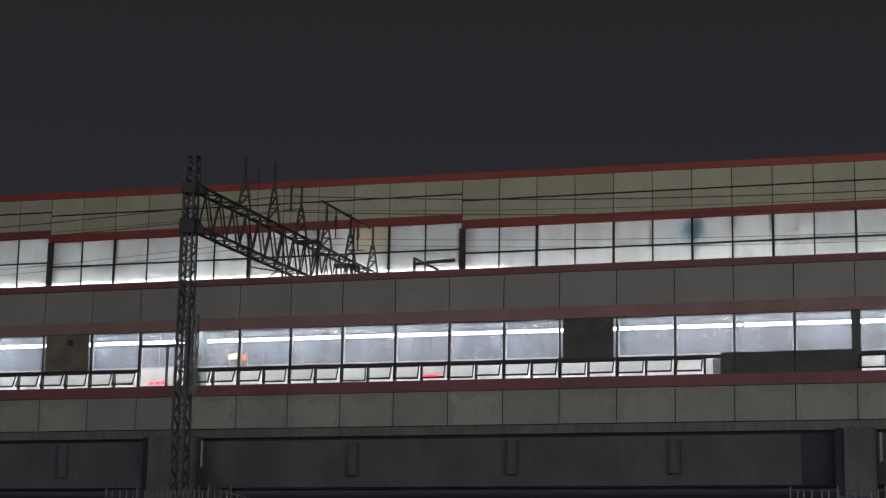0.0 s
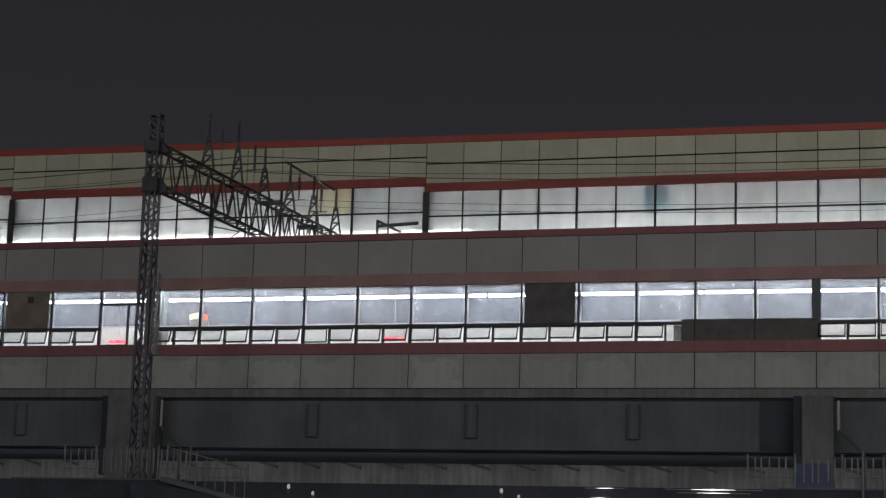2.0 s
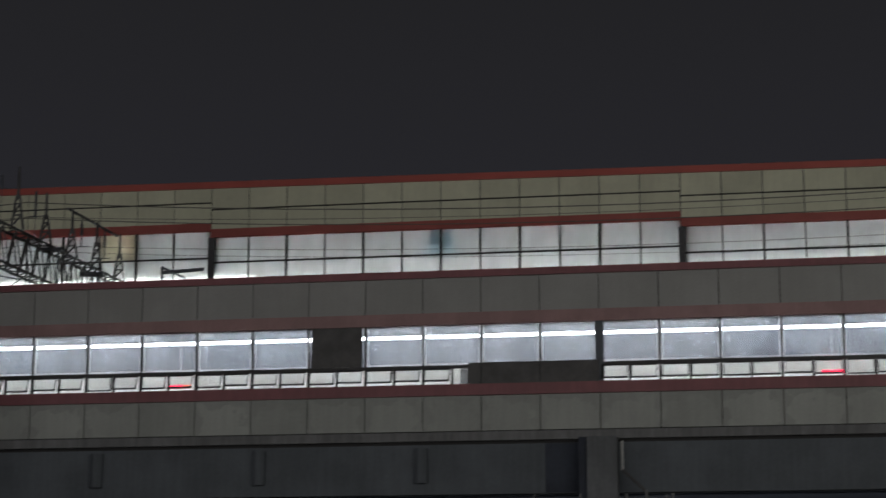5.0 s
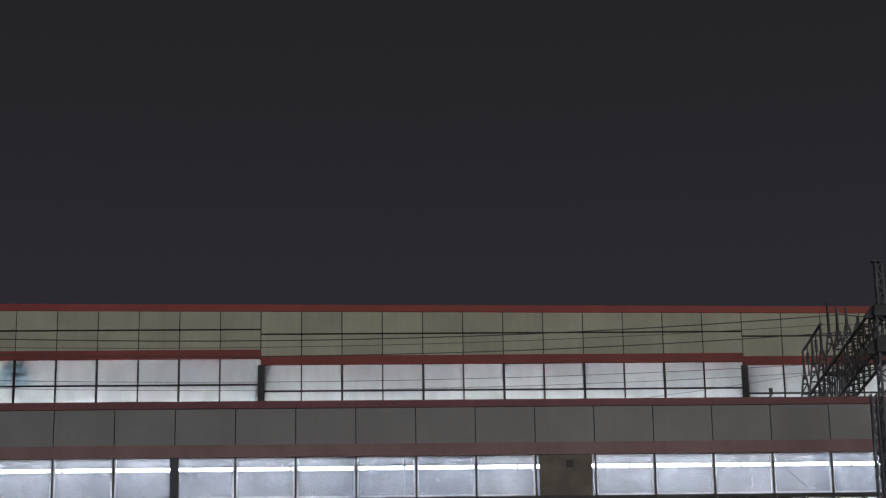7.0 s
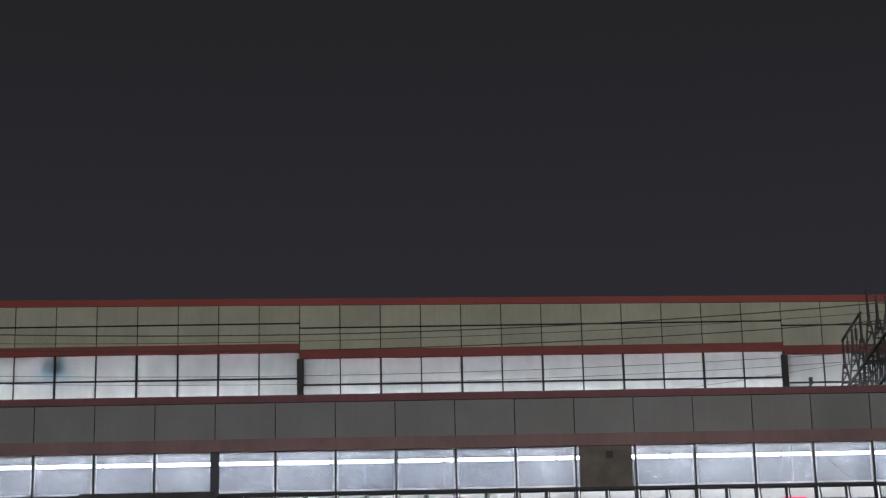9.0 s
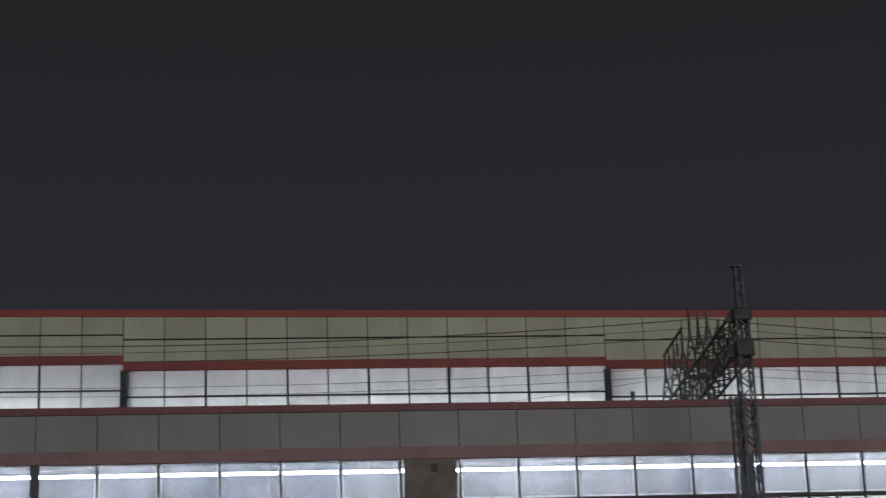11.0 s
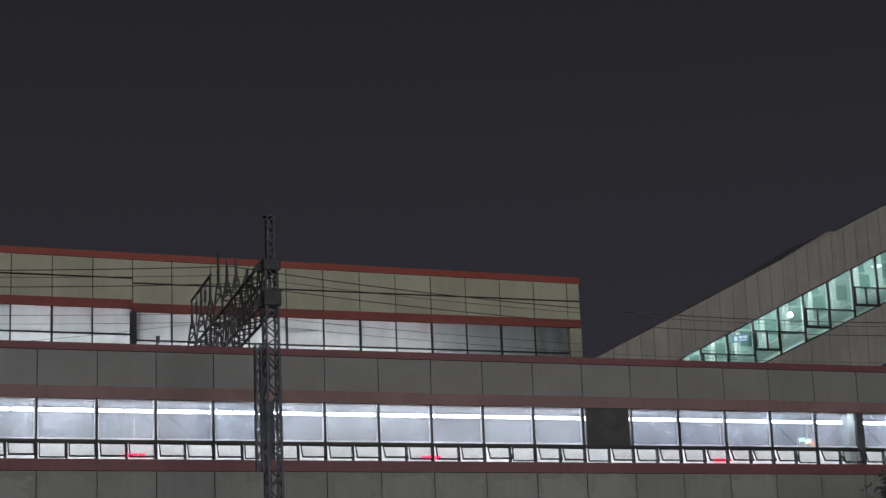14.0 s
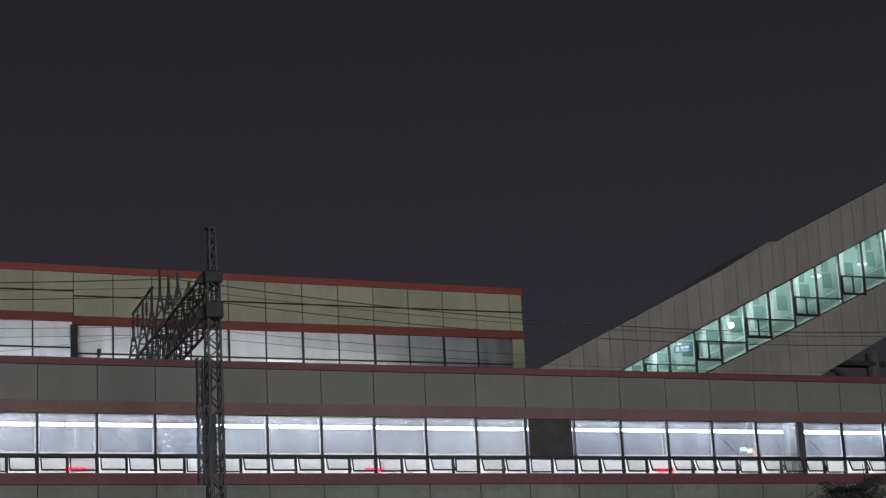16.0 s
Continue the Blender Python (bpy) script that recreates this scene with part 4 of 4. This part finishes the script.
for k in range(-3, 16):
    xa, xb = 37.83 + EM * k, 37.83 + EM * (k + 1)
    xm = (xa + xb) / 2
    if w_top(xb) - w_bot(xb) < 0.1:
        continue
    win = epart("pane", xa, xb, EY + 0.02, EY + 0.03, w_bot, w_top, G_STAIR)
    epart("mullion", xa - 0.028, xa + 0.028, EY - 0.02, EY + 0.08, w_bot, w_top, M_DARK_FRAME, under=win)
    j = k if k % 2 else k - 1
    zr = 15.35 + 0.501 * (j - 1)
    epart("transom", xa, xb, EY - 0.02, EY + 0.08, lambda q: zr - 0.026, lambda q: zr + 0.026, M_DARK_FRAME, under=win)
    if k % 2:
        zl = zr - 0.76
        epart("vent_rail", xa, xb, EY - 0.05, EY + 0.02, lambda q: zl - 0.05, lambda q: zl + 0.05, M_DARK_FRAME, under=win)
        epart("vent_stile", xa + 0.04, xa + 0.10, EY - 0.05, EY + 0.02, lambda q: zl, lambda q: zr, M_DARK_FRAME, under=win)
        epart("vent_stile", xb - 0.10, xb - 0.04, EY - 0.05, EY + 0.02, lambda q: zl, lambda q: zr, M_DARK_FRAME, under=win)
        epart("vent_stile", xm - 0.03, xm + 0.03, EY - 0.03, EY + 0.02, lambda q: zl, lambda q: zr, M_DARK_FRAME, under=win)
    epart("inner_post", xa + 0.06, xa + 0.17, EY + 0.16, EY + 0.30, lambda q: w_bot(q) + 0.02, lambda q: w_top(q) - 0.02, M_WHITE_FRAME, "white inner post")
    epart("far_post", xm + 0.1, xm + 0.30, 66.6, 66.8, lambda q: w_bot(q) - 0.3, lambda q: w_top(q) + 0.4, M_WHITE_FRAME, "white far post")
    if k % 3 == 0:
        epart("wall_board", xm - 0.45, xm - 0.05, 67.70, 67.76, lambda q: w_bot(xm) + 0.35, lambda q: w_bot(xm) + 0.75, M_WHITE_FRAME, "white wall board")
    epart("handrail", xa, xb, 65.4, 65.5, lambda q: w_bot(q) + 0.55, lambda q: w_bot(q) + 0.65, M_WHITE_FRAME)
    epart("far_pane", xa + 0.15, xb - 0.22, 67.74, 67.79, lambda q: w_bot(xm) + 0.8, lambda q: w_bot(xm) + 1.45, M_NIGHT, "dark far-side window")
    if k % 3:
        epart("far_pane", xa + 0.05, xb - 0.35 - 0.1 * (k % 2), 67.74, 67.79, lambda q: w_bot(xm) + 1.55, lambda q: w_bot(xm) + 1.95 + 0.1 * (k % 3), M_NIGHT, "dark far-side window")
    epart("sill_strip", xa + 0.04, xb - 0.04, EY + 0.12, EY + 0.15, lambda q: w_bot(q) + 0.05, lambda q: w_bot(q) + 0.16, G_PVC, "white inner sill")
    epart("balustrade", xa, xb, 65.2, 65.26, lambda q: w_bot(q) - 0.35, lambda q: w_bot(q) + 0.5, M_BALUSTRADE)
    if k % 2 == 0:
        bm = bmesh.new()
        zz = w_top(xm) + 0.10
        bar(bm, (xm - 0.5 - EX0, 1.9, zz - 11.5 - 0.24), (xm + 0.5 - EX0, 1.9, zz - 11.5 + 0.24), 0.10, 6)
        part("stair_lamp", bm, M_GREEN_TUBE, stair, "greenish white tube lamp")
bm = bmesh.new()
bmesh.ops.create_uvsphere(bm, u_segments=12, v_segments=8, radius=0.11, matrix=Matrix.Translation((41.3 - EX0, 0.75, 16.22 - 11.5)))
part("bulb", bm, M_GREEN_BULB, stair, "bright round lamp")
sign = epart("direction_sign", 38.40, 39.12, 64.55, 64.60, lambda q: 14.94 + 0.12 * (q - 38.4), lambda q: 15.24 + 0.12 * (q - 38.4), M_SIGN, "blue direction sign with white marks")
for a, b, lo, hi in ((0.06, 0.20, 0.05, 0.24), (0.28, 0.44, 0.14, 0.24), (0.48, 0.66, 0.14, 0.24), (0.28, 0.62, 0.05, 0.09)):
    epart("mark", 38.40 + a, 38.40 + b, 64.535, 64.548, lambda q: 14.94 + lo + 0.12 * (q - 38.4), lambda q: 14.94 + hi + 0.12 * (q - 38.4), M_SIGN_MARK, under=sign)
for lx0, lz0 in ((46.27, 18.68), (48.71, 19.32)):
    bm = bmesh.new()
    bmesh.ops.create_uvsphere(bm, u_segments=12, v_segments=6, radius=0.22, matrix=Matrix.Translation((lx0 - EX0, 1.5, lz0 - 11.5)) @ Matrix.Diagonal((1, 1, 0.22, 1)))
    part("oval_lamp", bm, M_OVAL, stair, "flat oval ceiling lamp")
e = thing("round_column", "pale round concrete column under the escalator hall", "column", at=(48.8, 65.6, 11.5))
bm = bmesh.new()
bar(bm, (0, 0, 0), (0, 0, 3.9), 0.62, 16)
part("shaft", bm, M_FAR, e)
bm = bmesh.new()
box(bm, -2.6, 0.5, -0.3, 0.3, 3.3, 3.5)
bar(bm, (-2.4, 0, 3.3), (-0.4, 0, 2.2), 0.16)
part("bracket", bm, M_BLIND_DARK, e)


# ---- tree in front of the wall ----
tree = thing("tree", "dark leafy tree with sparse olive foliage", "tree", at=(37.45, 49.2, 0))
rt = random.Random(11)
bm = bmesh.new()
bar(bm, (0, 0, 0), (0.1, 0, 4.4), 0.30, 8, 0.20)
tips = []
for k in range(9):
    a = k * 2.4
    t1 = Vector((1.7 * math.cos(a), 0.9 * math.sin(a), 5.8 + 0.24 * (k % 5)))
    bar(bm, (0.1, 0, 3.2 + 0.1 * k), t1, 0.11, 6, 0.05)
    for j in range(4):
        b = a + rt.uniform(-0.9, 0.9)
        t2 = t1 + Vector((1.3 * math.cos(b), 0.8 * math.sin(b), rt.uniform(0.0, 1.5)))
        bar(bm, t1, t2, 0.05, 5, 0.02)
        tips += [t1.lerp(t2, f) for f in (0.35, 0.7, 1.0)]
part("trunk", bm, M_BARK, tree)
verts, faces = [], []
for tip in tips:
    for j in range(230):
        c = tip + Vector((rt.gauss(0, 0.32), rt.gauss(0, 0.32), rt.gauss(0, 0.28)))
        c.z = min(c.z, 7.8 + 0.05 * c.x + 0.2 * math.sin(c.x * 3))
        u = Vector((rt.gauss(0, 1), rt.gauss(0, 1), rt.gauss(0, 1))).normalized()
        w = u.orthogonal().normalized()
        s = rt.uniform(0.045, 0.095)
        n0 = len(verts)
        verts += [c - u * s, c + w * s * 0.45, c + u * s, c - w * s * 0.45]
        faces.append((n0, n0 + 1, n0 + 2, n0 + 3))
me = bpy.data.meshes.new("crown")
me.from_pydata([tuple(v) for v in verts], [], faces)
me.materials.append(M_LEAF)
crown = new("crown", me)
crown.parent = tree
crown["kind"] = "stuff"

# ---- wall panels, piece by piece ----
PANEL_TOP = plain_mesh("panel", M_GREY_PANEL, 0.014, MOD - 0.014, 0.0, 0.07, 11.169, 12.256)
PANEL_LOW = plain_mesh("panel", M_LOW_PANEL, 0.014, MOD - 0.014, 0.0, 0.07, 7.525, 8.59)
for i in range(I0, I1):
    shared("panel", PANEL_TOP, front, (lx(i), YL, 0))
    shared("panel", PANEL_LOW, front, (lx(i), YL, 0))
